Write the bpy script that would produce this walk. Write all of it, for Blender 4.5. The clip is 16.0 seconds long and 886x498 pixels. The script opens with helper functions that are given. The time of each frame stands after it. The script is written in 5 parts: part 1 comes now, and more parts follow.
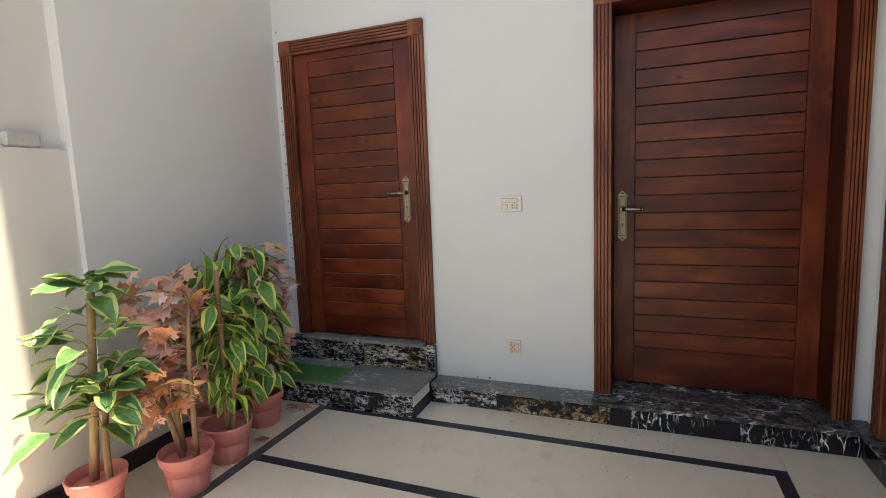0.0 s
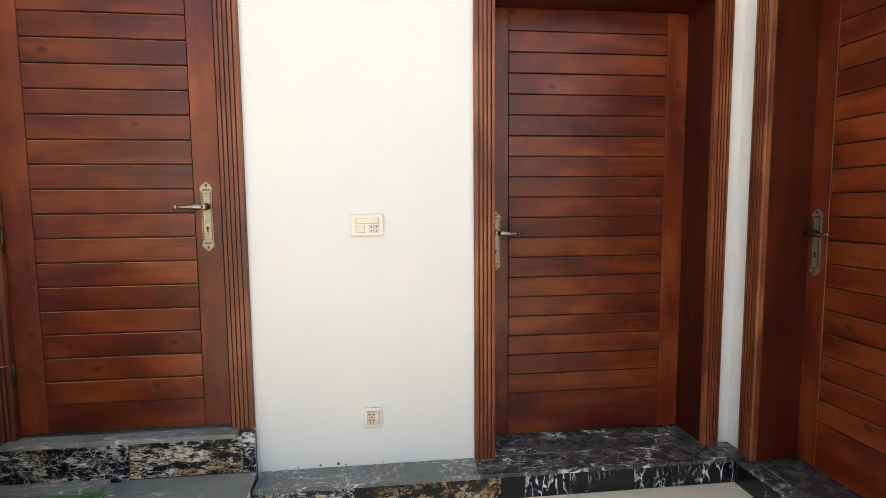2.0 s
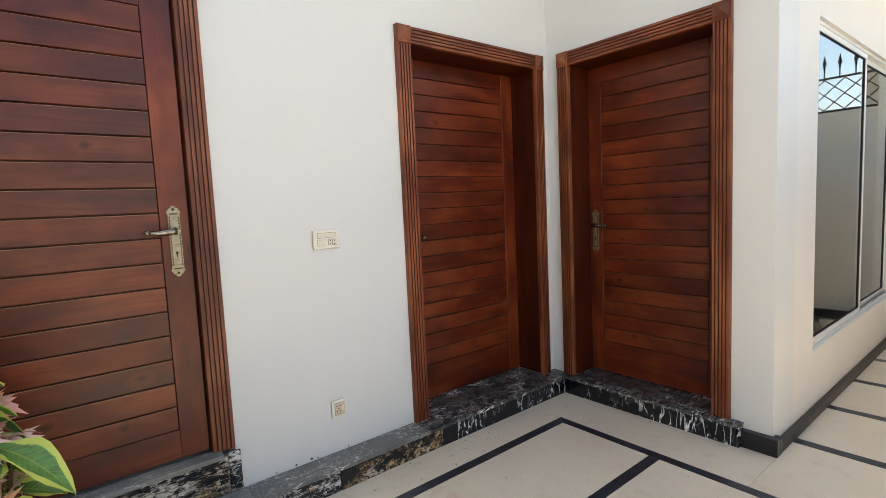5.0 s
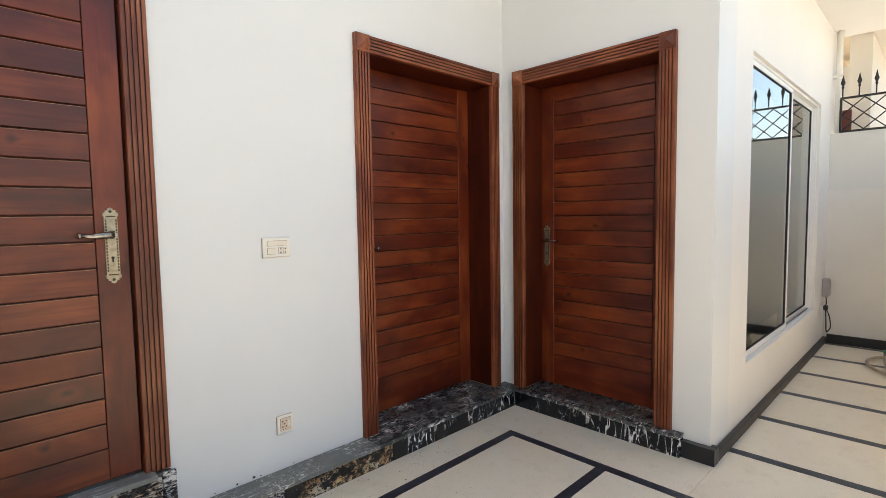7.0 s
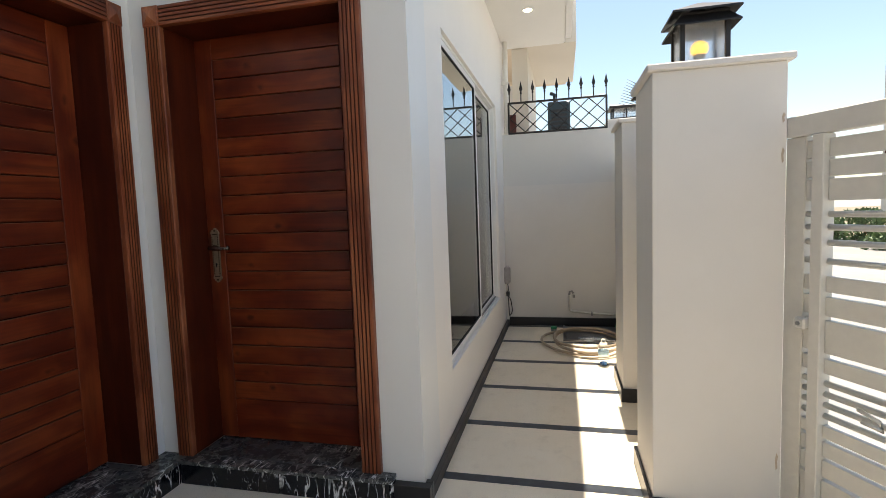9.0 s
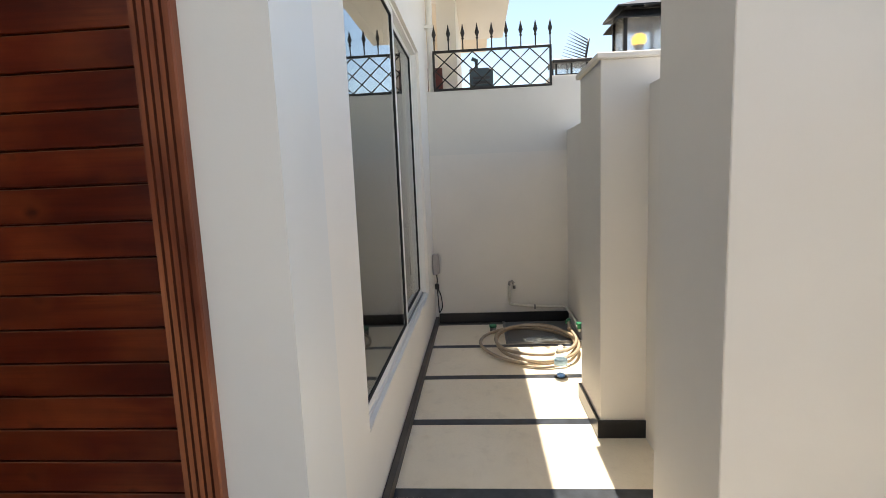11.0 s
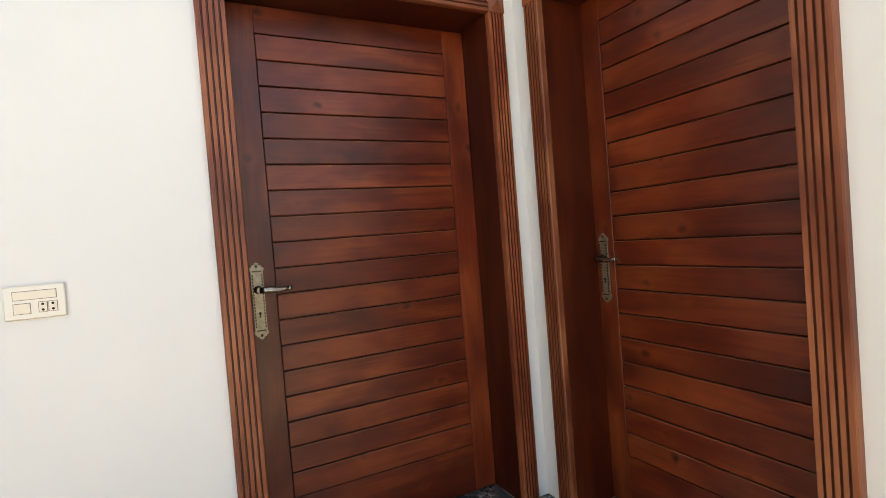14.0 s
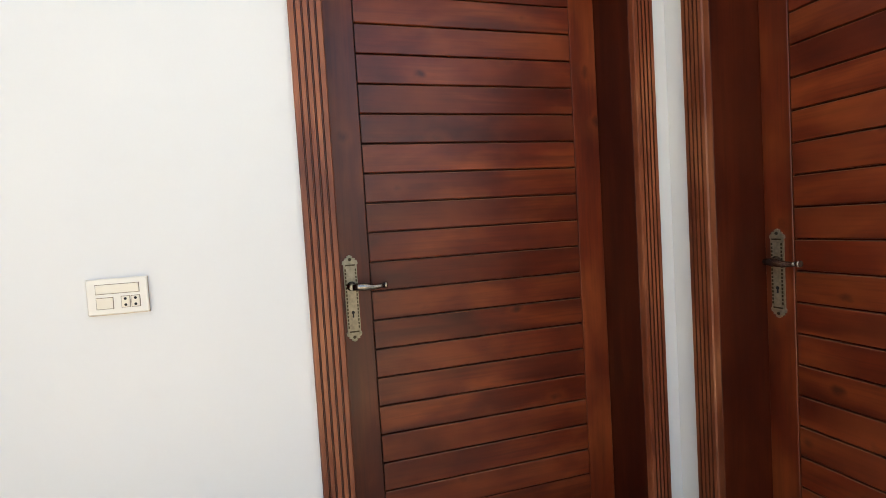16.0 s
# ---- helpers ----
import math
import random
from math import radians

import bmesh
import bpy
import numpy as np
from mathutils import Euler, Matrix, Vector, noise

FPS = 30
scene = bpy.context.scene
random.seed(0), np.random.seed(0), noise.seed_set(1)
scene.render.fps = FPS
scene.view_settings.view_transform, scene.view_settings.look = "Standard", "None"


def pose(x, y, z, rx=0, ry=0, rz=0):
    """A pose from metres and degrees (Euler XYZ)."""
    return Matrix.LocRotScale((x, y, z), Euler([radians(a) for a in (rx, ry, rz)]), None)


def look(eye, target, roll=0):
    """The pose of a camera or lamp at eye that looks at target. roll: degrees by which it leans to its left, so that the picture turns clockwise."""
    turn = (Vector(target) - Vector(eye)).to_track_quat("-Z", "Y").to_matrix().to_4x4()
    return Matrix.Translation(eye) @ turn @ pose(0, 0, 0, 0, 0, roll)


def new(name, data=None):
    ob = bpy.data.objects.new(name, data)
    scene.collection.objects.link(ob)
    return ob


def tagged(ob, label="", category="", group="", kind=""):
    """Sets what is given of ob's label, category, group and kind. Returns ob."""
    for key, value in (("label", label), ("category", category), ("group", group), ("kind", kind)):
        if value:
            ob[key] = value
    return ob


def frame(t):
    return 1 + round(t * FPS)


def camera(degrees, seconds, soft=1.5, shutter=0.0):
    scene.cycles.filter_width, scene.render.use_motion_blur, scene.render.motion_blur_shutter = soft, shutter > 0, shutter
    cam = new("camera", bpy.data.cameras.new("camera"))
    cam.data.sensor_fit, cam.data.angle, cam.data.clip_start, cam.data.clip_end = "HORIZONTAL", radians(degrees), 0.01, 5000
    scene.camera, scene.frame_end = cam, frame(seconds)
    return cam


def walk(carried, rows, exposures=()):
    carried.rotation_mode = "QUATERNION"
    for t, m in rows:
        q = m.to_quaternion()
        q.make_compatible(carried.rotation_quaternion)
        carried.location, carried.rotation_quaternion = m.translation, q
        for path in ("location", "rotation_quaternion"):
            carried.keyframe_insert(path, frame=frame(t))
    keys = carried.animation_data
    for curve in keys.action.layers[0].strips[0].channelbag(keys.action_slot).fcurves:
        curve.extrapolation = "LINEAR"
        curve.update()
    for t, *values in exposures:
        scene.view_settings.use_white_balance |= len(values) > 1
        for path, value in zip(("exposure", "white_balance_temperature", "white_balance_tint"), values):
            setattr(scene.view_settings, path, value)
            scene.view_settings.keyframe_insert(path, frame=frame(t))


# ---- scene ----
cam = camera(83.4, 16.0, soft=0.8)
PATH = [
    (0, (-1.043, -2.884, 1.325), (-1.776, -1.039, 1.085), -2.2),
    (0.5, (-1.135, -2.791, 1.326), (-1.686, -0.88, 1.117), -0.6),
    (1, (-1.315, -2.622, 1.355), (-1.646, -0.657, 1.178), -0.1),
    (1.5, (-1.463, -2.458, 1.311), (-1.559, -0.467, 1.15), 0.1),
    (2, (-1.662, -2.215, 1.305), (-1.443, -0.235, 1.132), -0.5),
    (2.5, (-1.928, -2.103, 1.301), (-1.372, -0.19, 1.117), -1.2),
    (3, (-2.159, -2.14, 1.321), (-1.323, -0.336, 1.103), -1.6),
    (3.5, (-2.405, -2.208, 1.321), (-1.37, -0.514, 1.083), -2.2),
    (4, (-2.619, -2.251, 1.342), (-1.437, -0.654, 1.114), -2.3),
    (4.5, (-2.797, -2.298, 1.354), (-1.543, -0.753, 1.158), -2.4),
    (4.7, (-2.844, -2.295, 1.367), (-1.592, -0.747, 1.179), -2.6),
    (6.8, (-2.867, -2.26, 1.38), (-1.585, -0.732, 1.238), -1.1),
    (7, (-2.857, -2.265, 1.367), (-1.455, -0.845, 1.229), -0.9),
    (7.3, (-2.815, -2.244, 1.355), (-1.238, -1.022, 1.216), -0.8),
    (7.5, (-2.788, -2.262, 1.348), (-1.125, -1.16, 1.202), -0.6),
    (8, (-2.604, -2.221, 1.336), (-0.769, -1.443, 1.178), -0.4),
    (8.5, (-2.355, -2.149, 1.339), (-0.457, -1.534, 1.191), -0.9),
    (9, (-2.091, -2.041, 1.337), (-0.154, -1.572, 1.174), -2.1),
    (9.5, (-1.802, -1.95, 1.345), (0.156, -1.599, 1.144), -2.7),
    (9.7, (-1.68, -1.939, 1.327), (0.283, -1.625, 1.107), -2.7),
    (10.7, (-1.14, -1.86, 1.314), (0.83, -1.72, 1.05), -2.4),
    (11.8, (-1.05, -1.798, 1.304), (0.89, -1.41, 1.007), -2.2),
    (12, (-1.076, -1.791, 1.299), (0.821, -1.233, 1.002), -2.2),
    (12.5, (-1.191, -1.819, 1.294), (0.493, -0.783, 0.99), -2.8),
    (13, (-1.315, -1.814, 1.281), (0.048, -0.373, 1.02), -3.9),
    (13.2, (-1.326, -1.811, 1.281), (-0.130, -0.228, 1.034), -4.1),
    (13.5, (-1.34, -1.811, 1.279), (-0.297, -0.113, 1.112), -4.4),
    (14, (-1.366, -1.792, 1.316), (-0.447, -0.016, 1.266), -4.5),
    (14.5, (-1.377, -1.802, 1.332), (-0.582, 0.03, 1.432), -4.6),
    (15, (-1.382, -1.785, 1.331), (-0.672, 0.082, 1.431), -4.3),
    (15.5, (-1.36, -1.695, 1.33), (-0.722, 0.201, 1.345), -3.9),
    (16, (-1.299, -1.484, 1.354), (-0.737, 0.433, 1.259), -3.5),
]
EXPOSURES = [
    (0.0, 1.30, 7950, 10), (0.5, 1.47, 8050, 10), (1.0, 1.90, 8250, 10), (1.5, 2.16, 8300, 10), (2.5, 2.18, 8150, 10), (3.5, 2.11, 8000, 10), (4.2, 1.98, 7850, 10), (4.5, 1.72, 7850, 10),
    (7.0, 1.84, 7850, 10), (7.5, 1.29, 7700, 10), (8.0, 1.07, 7600, 10), (9.0, 1.12, 7300, 10), (9.7, 1.24, 7400, 10), (12.0, 1.45, 7250, 10),
    (12.5, 1.85, 7450, 10), (12.8, 1.97, 7500, 10), (13.0, 2.38, 7750, 10), (14.0, 2.07, 8200, 10), (15.0, 1.86, 8300, 10), (16.0, 2.06, 7900, 10)]
walk(cam, [(t, look(eye, target, roll)) for t, eye, target, roll in PATH], EXPOSURES)

# ---- light ----
world = bpy.data.worlds.new("sky")
scene.world = world
world.use_nodes = True
wn = world.node_tree
sky = wn.nodes.new("ShaderNodeTexSky")
sky.sky_type = "NISHITA"
sky.sun_disc = False
SUN_ELEVATION = radians(73)
sky.sun_elevation = SUN_ELEVATION
sky.sun_rotation = radians(92)
sky.air_density, sky.dust_density, sky.ozone_density = 1.0, 0.5, 1.4
wn.links.new(sky.outputs[0], wn.nodes["Background"].inputs[0])
wn.nodes["Background"].inputs[1].default_value = 0.108
sun = new("sun", bpy.data.lights.new("sun", "SUN"))
sun.data.energy = 4.5
sun.data.angle = radians(0.53)
sun.data.color = (1.0, 0.95, 0.87)
SUN_WAY = Vector((math.cos(SUN_ELEVATION), -0.012, math.sin(SUN_ELEVATION)))
sun.matrix_world = look(SUN_WAY * 30, (0, 0, 0))


# ---- materials ----
class Mat:
    """A node material built with short calls."""

    def __init__(self, name):
        self.m = bpy.data.materials.new(name)
        self.m.use_nodes = True
        self.t = self.m.node_tree
        self.b = self.t.nodes["Principled BSDF"]
        self.co = self.t.nodes.new("ShaderNodeTexCoord")

    def n(self, kind, **values):
        nd = self.t.nodes.new("ShaderNode" + kind)
        for k, v in values.items():
            nd.inputs[k].default_value = v
        return nd

    def ln(self, a, b):
        self.t.links.new(a, b)

    def coords(self, scale=(1, 1, 1), which="Object", shift=True, rot=(0, 0, 0)):
        mp = self.n("Mapping")
        mp.inputs["Scale"].default_value = scale
        mp.inputs["Rotation"].default_value = rot
        self.ln(self.co.outputs[which], mp.inputs["Vector"])
        if shift:
            info = self.t.nodes.new("ShaderNodeObjectInfo")
            mul = self.n("Math")
            mul.operation = "MULTIPLY"
            mul.inputs[1].default_value = 37.0
            self.ln(info.outputs["Random"], mul.inputs[0])
            self.ln(mul.outputs[0], mp.inputs["Location"])
        return mp.outputs[0]

    def noise(self, vec, scale, detail=4, rough=0.55, distortion=0.0):
        nd = self.n("TexNoise", Scale=scale, Detail=detail, Roughness=rough, Distortion=distortion)
        self.ln(vec, nd.inputs["Vector"])
        return nd.outputs[0]

    def warped(self, vec, scale, amount):
        """The coordinates pushed about by a soft noise."""
        nz = self.n("TexNoise", Scale=scale, Detail=4)
        self.ln(vec, nz.inputs["Vector"])
        off = self.t.nodes.new("ShaderNodeVectorMath")
        off.operation = "SUBTRACT"
        off.inputs[1].default_value = (0.5, 0.5, 0.5)
        self.ln(nz.outputs["Color"], off.inputs[0])
        mul = self.t.nodes.new("ShaderNodeVectorMath")
        mul.operation = "SCALE"
        mul.inputs["Scale"].default_value = amount
        self.ln(off.outputs[0], mul.inputs[0])
        add = self.t.nodes.new("ShaderNodeVectorMath")
        self.ln(vec, add.inputs[0])
        self.ln(mul.outputs[0], add.inputs[1])
        return add.outputs[0]

    def cells(self, vec, feature="F1"):
        nd = self.n("TexVoronoi", Scale=1.0)
        nd.feature = feature
        self.ln(vec, nd.inputs["Vector"])
        return nd

    def ramp(self, fac, stops):
        r = self.t.nodes.new("ShaderNodeValToRGB")
        els = r.color_ramp.elements
        while len(els) < len(stops):
            els.new(0.5)
        for e, (p, c) in zip(els, stops):
            e.position = p
            e.color = (*c, 1) if not isinstance(c, float) else (c, c, c, 1)
        self.ln(fac, r.inputs[0])
        return r.outputs[0]

    def mix(self, fac, a, b, blend="MIX"):
        nd = self.t.nodes.new("ShaderNodeMix")
        nd.data_type = "RGBA"
        nd.blend_type = blend
        for sock, v in ((nd.inputs[0], fac), (nd.inputs[6], a), (nd.inputs[7], b)):
            if isinstance(v, (int, float)):
                sock.default_value = v
            elif isinstance(v, tuple):
                sock.default_value = (*v, 1)
            else:
                self.ln(v, sock)
        return nd.outputs[2]

    def random(self):
        return self.t.nodes.new("ShaderNodeObjectInfo").outputs["Random"]

    def base(self, c):
        if isinstance(c, tuple):
            self.b.inputs["Base Color"].default_value = (*c, 1)
        else:
            self.ln(c, self.b.inputs["Base Color"])
        return self

    def set(self, **kw):
        for k, v in kw.items():
            s = self.b.inputs[k.replace("_", " ")]
            if isinstance(v, (int, float, tuple)):
                s.default_value = v
            else:
                self.ln(v, s)
        return self

    def bump(self, height, strength=0.2, distance=0.002):
        nd = self.n("Bump", Strength=strength, Distance=distance)
        self.ln(height, nd.inputs["Height"])
        self.ln(nd.outputs[0], self.b.inputs["Normal"])
        return self


def mat_paint(name, col, rough=0.62, stain=0.93):
    w = Mat(name)
    v = w.coords(shift=False)
    big = w.noise(v, 0.9, 5)
    fine = w.noise(v, 160, 3)
    mid = w.noise(v, 9, 4)
    c2 = tuple(x * stain for x in col)
    c = w.mix(w.ramp(big, [(0.35, 0.0), (0.7, 1.0)]), col, c2)
    c = w.mix(w.ramp(mid, [(0.58, 0.0), (0.78, 0.25)]), c, tuple(x * 0.9 for x in col))
    w.base(c).set(Roughness=rough).bump(w.mix(0.4, fine, mid), 0.12, 0.002)
    return w.m


def mat_wood(name, axis, dark, mid, light, rough=0.3, across=15.0, knots=True, spec=0.42):
    """Varnished wood: soft amber and dark clouds, a quiet grain along the axis, and knots with a pale ring."""
    w = Mat(name)

    def along(cross, run):
        sc = [cross] * 3
        sc[axis] = run
        return w.coords(tuple(sc))
    grain = w.noise(along(across, 1.1), 1.0, 4, 0.5, 0.9)
    fine = w.noise(along(110, 3.2), 1.0, 3)
    blotch = w.noise(along(7.0, 2.6), 1.0, 3, 0.5, 0.5)
    cloud = w.noise(w.coords(), 2.6, 3)
    c = w.ramp(blotch, [(0.26, dark), (0.50, mid), (0.74, light)])
    c = w.mix(w.ramp(grain, [(0.30, 0.62), (0.52, 0.0)]), c, dark)
    c = w.mix(w.ramp(fine, [(0.46, 0.0), (0.74, 0.42)]), c, dark)
    c = w.mix(w.ramp(cloud, [(0.50, 0.0), (0.74, 0.55)]), c, light)
    if knots:
        spot = w.cells(w.warped(along(6.5, 4.8), 3.0, 0.3)).outputs["Distance"]
        c = w.mix(w.ramp(spot, [(0.12, 0.3), (0.30, 0.0)]), c, light)
        c = w.mix(w.ramp(spot, [(0.04, 0.85), (0.15, 0.0)]), c, tuple(x * 0.5 for x in dark))
    tone = w.ramp(w.random(), [(0.0, 0.87), (1.0, 1.13)])
    c = w.mix(1.0, c, tone, "MULTIPLY")
    w.base(c).set(Roughness=w.ramp(cloud, [(0.3, rough), (0.8, rough + 0.12)]), IOR=1.5)
    w.set(Specular_IOR_Level=spec)
    w.bump(w.mix(0.6, grain, fine), 0.14, 0.001)
    return w.m


def mat_marble(name, ground, vein, strokes, flakes=None, gold=0.0, rough=0.16, dust=0.0):
    """Dark stone. strokes: rows of (stretch, turn, width, strength, patch scale, patch start) of jagged veins along the
    borders of warped cells; flakes: (stretch, turn, share, patch start) of pale leaf-like chips."""
    w = Mat(name)
    v = w.coords()
    cloud = w.noise(v, 16, 6, 0.68)
    c = w.mix(w.ramp(cloud, [(0.42, 0.0), (0.75, 0.6)]), ground, tuple(x * 3 + 0.008 for x in ground))
    if dust:
        d = w.ramp(w.noise(v, 6, 6, 0.7), [(0.3, dust * 0.5), (0.75, dust)])
        c = w.mix(d, c, (0.40, 0.41, 0.39))
    if flakes:
        stretch, turn, share, start = flakes
        u = w.warped(w.coords(stretch, rot=turn), 1.5, 2.6)
        f1 = w.cells(u)
        edge = w.cells(u, "DISTANCE_TO_EDGE").outputs["Distance"]
        pick = w.ramp(f1.outputs["Color"], [(1.0 - share, 0.0), (1.0 - share + 0.05, 1.0)])
        pick = w.mix(1.0, pick, w.ramp(edge, [(0.0, 0.0), (0.16, 1.0)]), "MULTIPLY")
        pick = w.mix(1.0, pick, w.ramp(w.noise(v, 38, 3), [(0.38, 0.0), (0.50, 1.0)]), "MULTIPLY")
        pick = w.mix(1.0, pick, w.ramp(w.noise(v, 4.5, 3), [(start - 0.05, 0.0), (start + 0.06, 1.0)]), "MULTIPLY")
        shade = w.ramp(cloud, [(0.35, tuple(x * 0.42 for x in vein)), (0.65, vein)])
        if gold:
            warm = w.ramp(cloud, [(0.35, (0.20, 0.085, 0.03)), (0.65, (0.55, 0.40, 0.21))])
            shade = w.mix(w.ramp(w.noise(v, 5.0, 4), [(0.62 - 0.25 * gold, 0.0), (0.70 - 0.25 * gold, 1.0)]), shade, warm)
        c = w.mix(pick, c, shade)
    for stretch, turn, width, strength, size, start in strokes:
        u = w.warped(w.coords(stretch, rot=turn), 0.9, 1.5)
        line = w.ramp(w.cells(u, "DISTANCE_TO_EDGE").outputs["Distance"], [(width * 0.35, strength), (width, 0.0)])
        where = w.ramp(w.noise(v, size, 3), [(start - 0.03, 0.0), (start + 0.06, 1.0)])
        where = w.mix(1.0, where, w.ramp(w.noise(v, size * 6, 3), [(0.42, 0.0), (0.56, 1.0)]), "MULTIPLY")
        c = w.mix(w.mix(1.0, line, where, "MULTIPLY"), c, vein)
    w.base(c).set(Roughness=w.ramp(cloud, [(0.3, rough), (0.8, rough + 0.12 + dust * 0.4)]))
    w.bump(cloud, 0.05, 0.001)
    return w.m


def mat_plain(name, col, rough=0.5, metal=0.0, vary=0.85, scale=30, bump=0.06, **kw):
    w = Mat(name)
    nz = w.noise(w.coords(), scale, 5, 0.6)
    c = w.mix(w.ramp(nz, [(0.35, 0.0), (0.7, 1.0)]), col, tuple(x * vary for x in col))
    w.base(c).set(Roughness=rough, Metallic=metal, **kw).bump(nz, bump, 0.001)
    return w.m


WALL = mat_paint("white_wall_paint", (0.745, 0.752, 0.748), 0.42, 0.95)
WALL_OUT = mat_paint("outdoor_wall_paint", (0.70, 0.675, 0.64), 0.68, 0.9)
WALL_FRESH = mat_paint("fresh_cream_paint", (0.825, 0.80, 0.765), 0.6, 0.95)
CEIL = mat_paint("ceiling_paint", (0.80, 0.79, 0.76), 0.7, 0.97)
NEIGHBOUR_PALE = mat_paint("pale_cream_paint", (0.70, 0.645, 0.56), 0.7, 0.92)
NEIGHBOUR = mat_paint("cream_paint", (0.72, 0.61, 0.47), 0.7, 0.92)
DW, MW, LW = (0.052, 0.0062, 0.0022), (0.130, 0.0180, 0.0055), (0.240, 0.050, 0.0138)
WOOD_X = mat_wood("varnished_wood_across", 0, DW, MW, LW)
WOOD_Z = mat_wood("varnished_wood_upright", 2, DW, MW, LW)
# Darker, plainer copy of the door wood: recess shade put into the colour.
WOOD_SHADE = mat_wood("recess_shade_wood", 2, (0.032, 0.0046, 0.0018), (0.062, 0.0095, 0.0033), (0.092, 0.0170, 0.0055), 0.38, knots=False, spec=0.22)
TD, TM, TL = (0.090, 0.017, 0.0065), (0.205, 0.051, 0.0195), (0.36, 0.125, 0.054)
TRIM_X = mat_wood("fluted_wood_across", 0, TD, TM, TL, 0.38, 34.0, knots=False)
TRIM_Z = mat_wood("fluted_wood_upright", 2, TD, TM, TL, 0.38, 34.0, knots=False)
# Dark wood colour that stands in for shade in flutes and door gap.
DEEP_SHADE = mat_plain("flute_and_gap_shade", (0.105, 0.0235, 0.0094), 0.4, vary=0.6)
M_BLACK = mat_marble("black_marble", (0.005, 0.005, 0.007), (0.78, 0.78, 0.77),
                     (((19, 19, 4.6), (0, 0.25, 0), 0.055, 1.0, 4.0, 0.47), ((34, 34, 12), (0, -0.3, 0), 0.05, 0.5, 7.0, 0.55)))
M_BUSY = mat_marble("veined_marble", (0.007, 0.006, 0.008), (0.70, 0.68, 0.66), (((24, 24, 26), (0, 0.5, 0), 0.040, 0.55, 6.0, 0.46), ((12, 12, 30), (0, 0.9, 0), 0.04, 0.5, 4.0, 0.48)),
                    flakes=((13, 13, 50), (0, 0.55, 0), 0.50, 0.42), gold=0.35)
M_GOLD = mat_marble("golden_marble", (0.007, 0.006, 0.006), (0.60, 0.52, 0.40), (((20, 20, 15), (0, 0.3, 0), 0.055, 0.7, 5.0, 0.50),),
                    flakes=((20, 20, 34), (0, 0.4, 0), 0.66, 0.46), gold=0.95)
M_WARM = mat_marble("warm_veined_marble", (0.012, 0.009, 0.008), (0.72, 0.64, 0.54), (((14, 14, 40), (0, 0.7, 0), 0.05, 0.7, 4.0, 0.42),),
                    flakes=((13, 13, 46), (0, 0.5, 0), 0.66, 0.38), gold=0.55)
M_TREAD = mat_marble("dusty_marble", (0.040, 0.042, 0.040), (0.76, 0.76, 0.72),
                     (((2.4, 13, 20), (0, 0, 0.75), 0.030, 0.8, 3.0, 0.46), ((3, 15, 20), (0, 0, 1.3), 0.022, 0.7, 3.0, 0.50), ((40, 26, 40), (0, 0, 0.3), 0.06, 0.25, 7.0, 0.50)), rough=0.3, dust=0.62)
M_LEDGE = mat_marble("grey_ledge_marble", (0.030, 0.032, 0.031), (0.72, 0.72, 0.69),
                     (((5, 16, 20), (0, 0, 0.75), 0.035, 0.8, 4.0, 0.46), ((40, 26, 40), (0, 0, 0.3), 0.06, 0.4, 7.0, 0.48)), rough=0.26, dust=0.38)
M_DOORSTEP = mat_marble("dark_doorstep_marble", (0.012, 0.014, 0.014), (0.85, 0.85, 0.82),
                        (((8, 24, 20), (0, 0, 0.55), 0.065, 1.0, 3.4, 0.50), ((30, 18, 26), (0, 0, 0.2), 0.05, 0.28, 5.0, 0.45)), rough=0.2, dust=0.14)
SKIRT = mat_plain("black_skirting", (0.012, 0.012, 0.014), 0.3)
STRIP = mat_plain("dark_floor_strip", (0.022, 0.026, 0.033), 0.3, vary=2.2, scale=14)
STRIP_DUSTY = mat_plain("dusty_floor_strip", (0.060, 0.062, 0.064), 0.45, vary=2.4, scale=7)
GROUT = mat_plain("floor_joint", (0.12, 0.11, 0.10), 0.8)
BRASS = mat_plain("antique_brass", (0.40, 0.34, 0.25), 0.42, 0.75, 0.6, 60)
BRASS_DARK = mat_plain("tarnished_brass", (0.10, 0.075, 0.045), 0.45, 1.0, 0.5, 80)
STEEL = mat_plain("worn_nickel", (0.40, 0.35, 0.29), 0.24, 1.0, 0.55, 45)
DARK = mat_plain("dark_hole", (0.01, 0.01, 0.01), 0.8)
CREAM = mat_plain("cream_plastic", (0.80, 0.765, 0.69), 0.3, vary=0.97)
TAN = mat_plain("tan_plastic", (0.56, 0.40, 0.27), 0.4, vary=0.9)
SEAM_SHADE = mat_plain("seam_shadow_line", (0.20, 0.14, 0.09), 0.7)
PALE_CREAM = mat_plain("pale_cream_plastic", (0.78, 0.72, 0.60), 0.32, vary=0.97)
WHITE_PL = mat_plain("white_plastic", (0.80, 0.79, 0.75), 0.35, vary=0.96)
ALU = mat_plain("white_aluminium", (0.80, 0.80, 0.79), 0.34, vary=0.97)
GASKET = mat_plain("black_gasket", (0.015, 0.015, 0.015), 0.6)
IRON = mat_plain("black_iron", (0.016, 0.014, 0.013), 0.42, 0.3, 1.8)
# Pale plank edges: wear, and the light they catch put into the colour.
WORN_LIT = mat_plain("worn_edge_highlight", (0.48, 0.24, 0.13), 0.5, vary=0.35, scale=9)
WORN_LIT_LESS = mat_plain("faint_worn_edge_highlight", (0.27, 0.105, 0.05), 0.5, vary=0.3, scale=7)
GATE = mat_plain("white_gate_paint", (0.62, 0.61, 0.575), 0.38, vary=0.94)
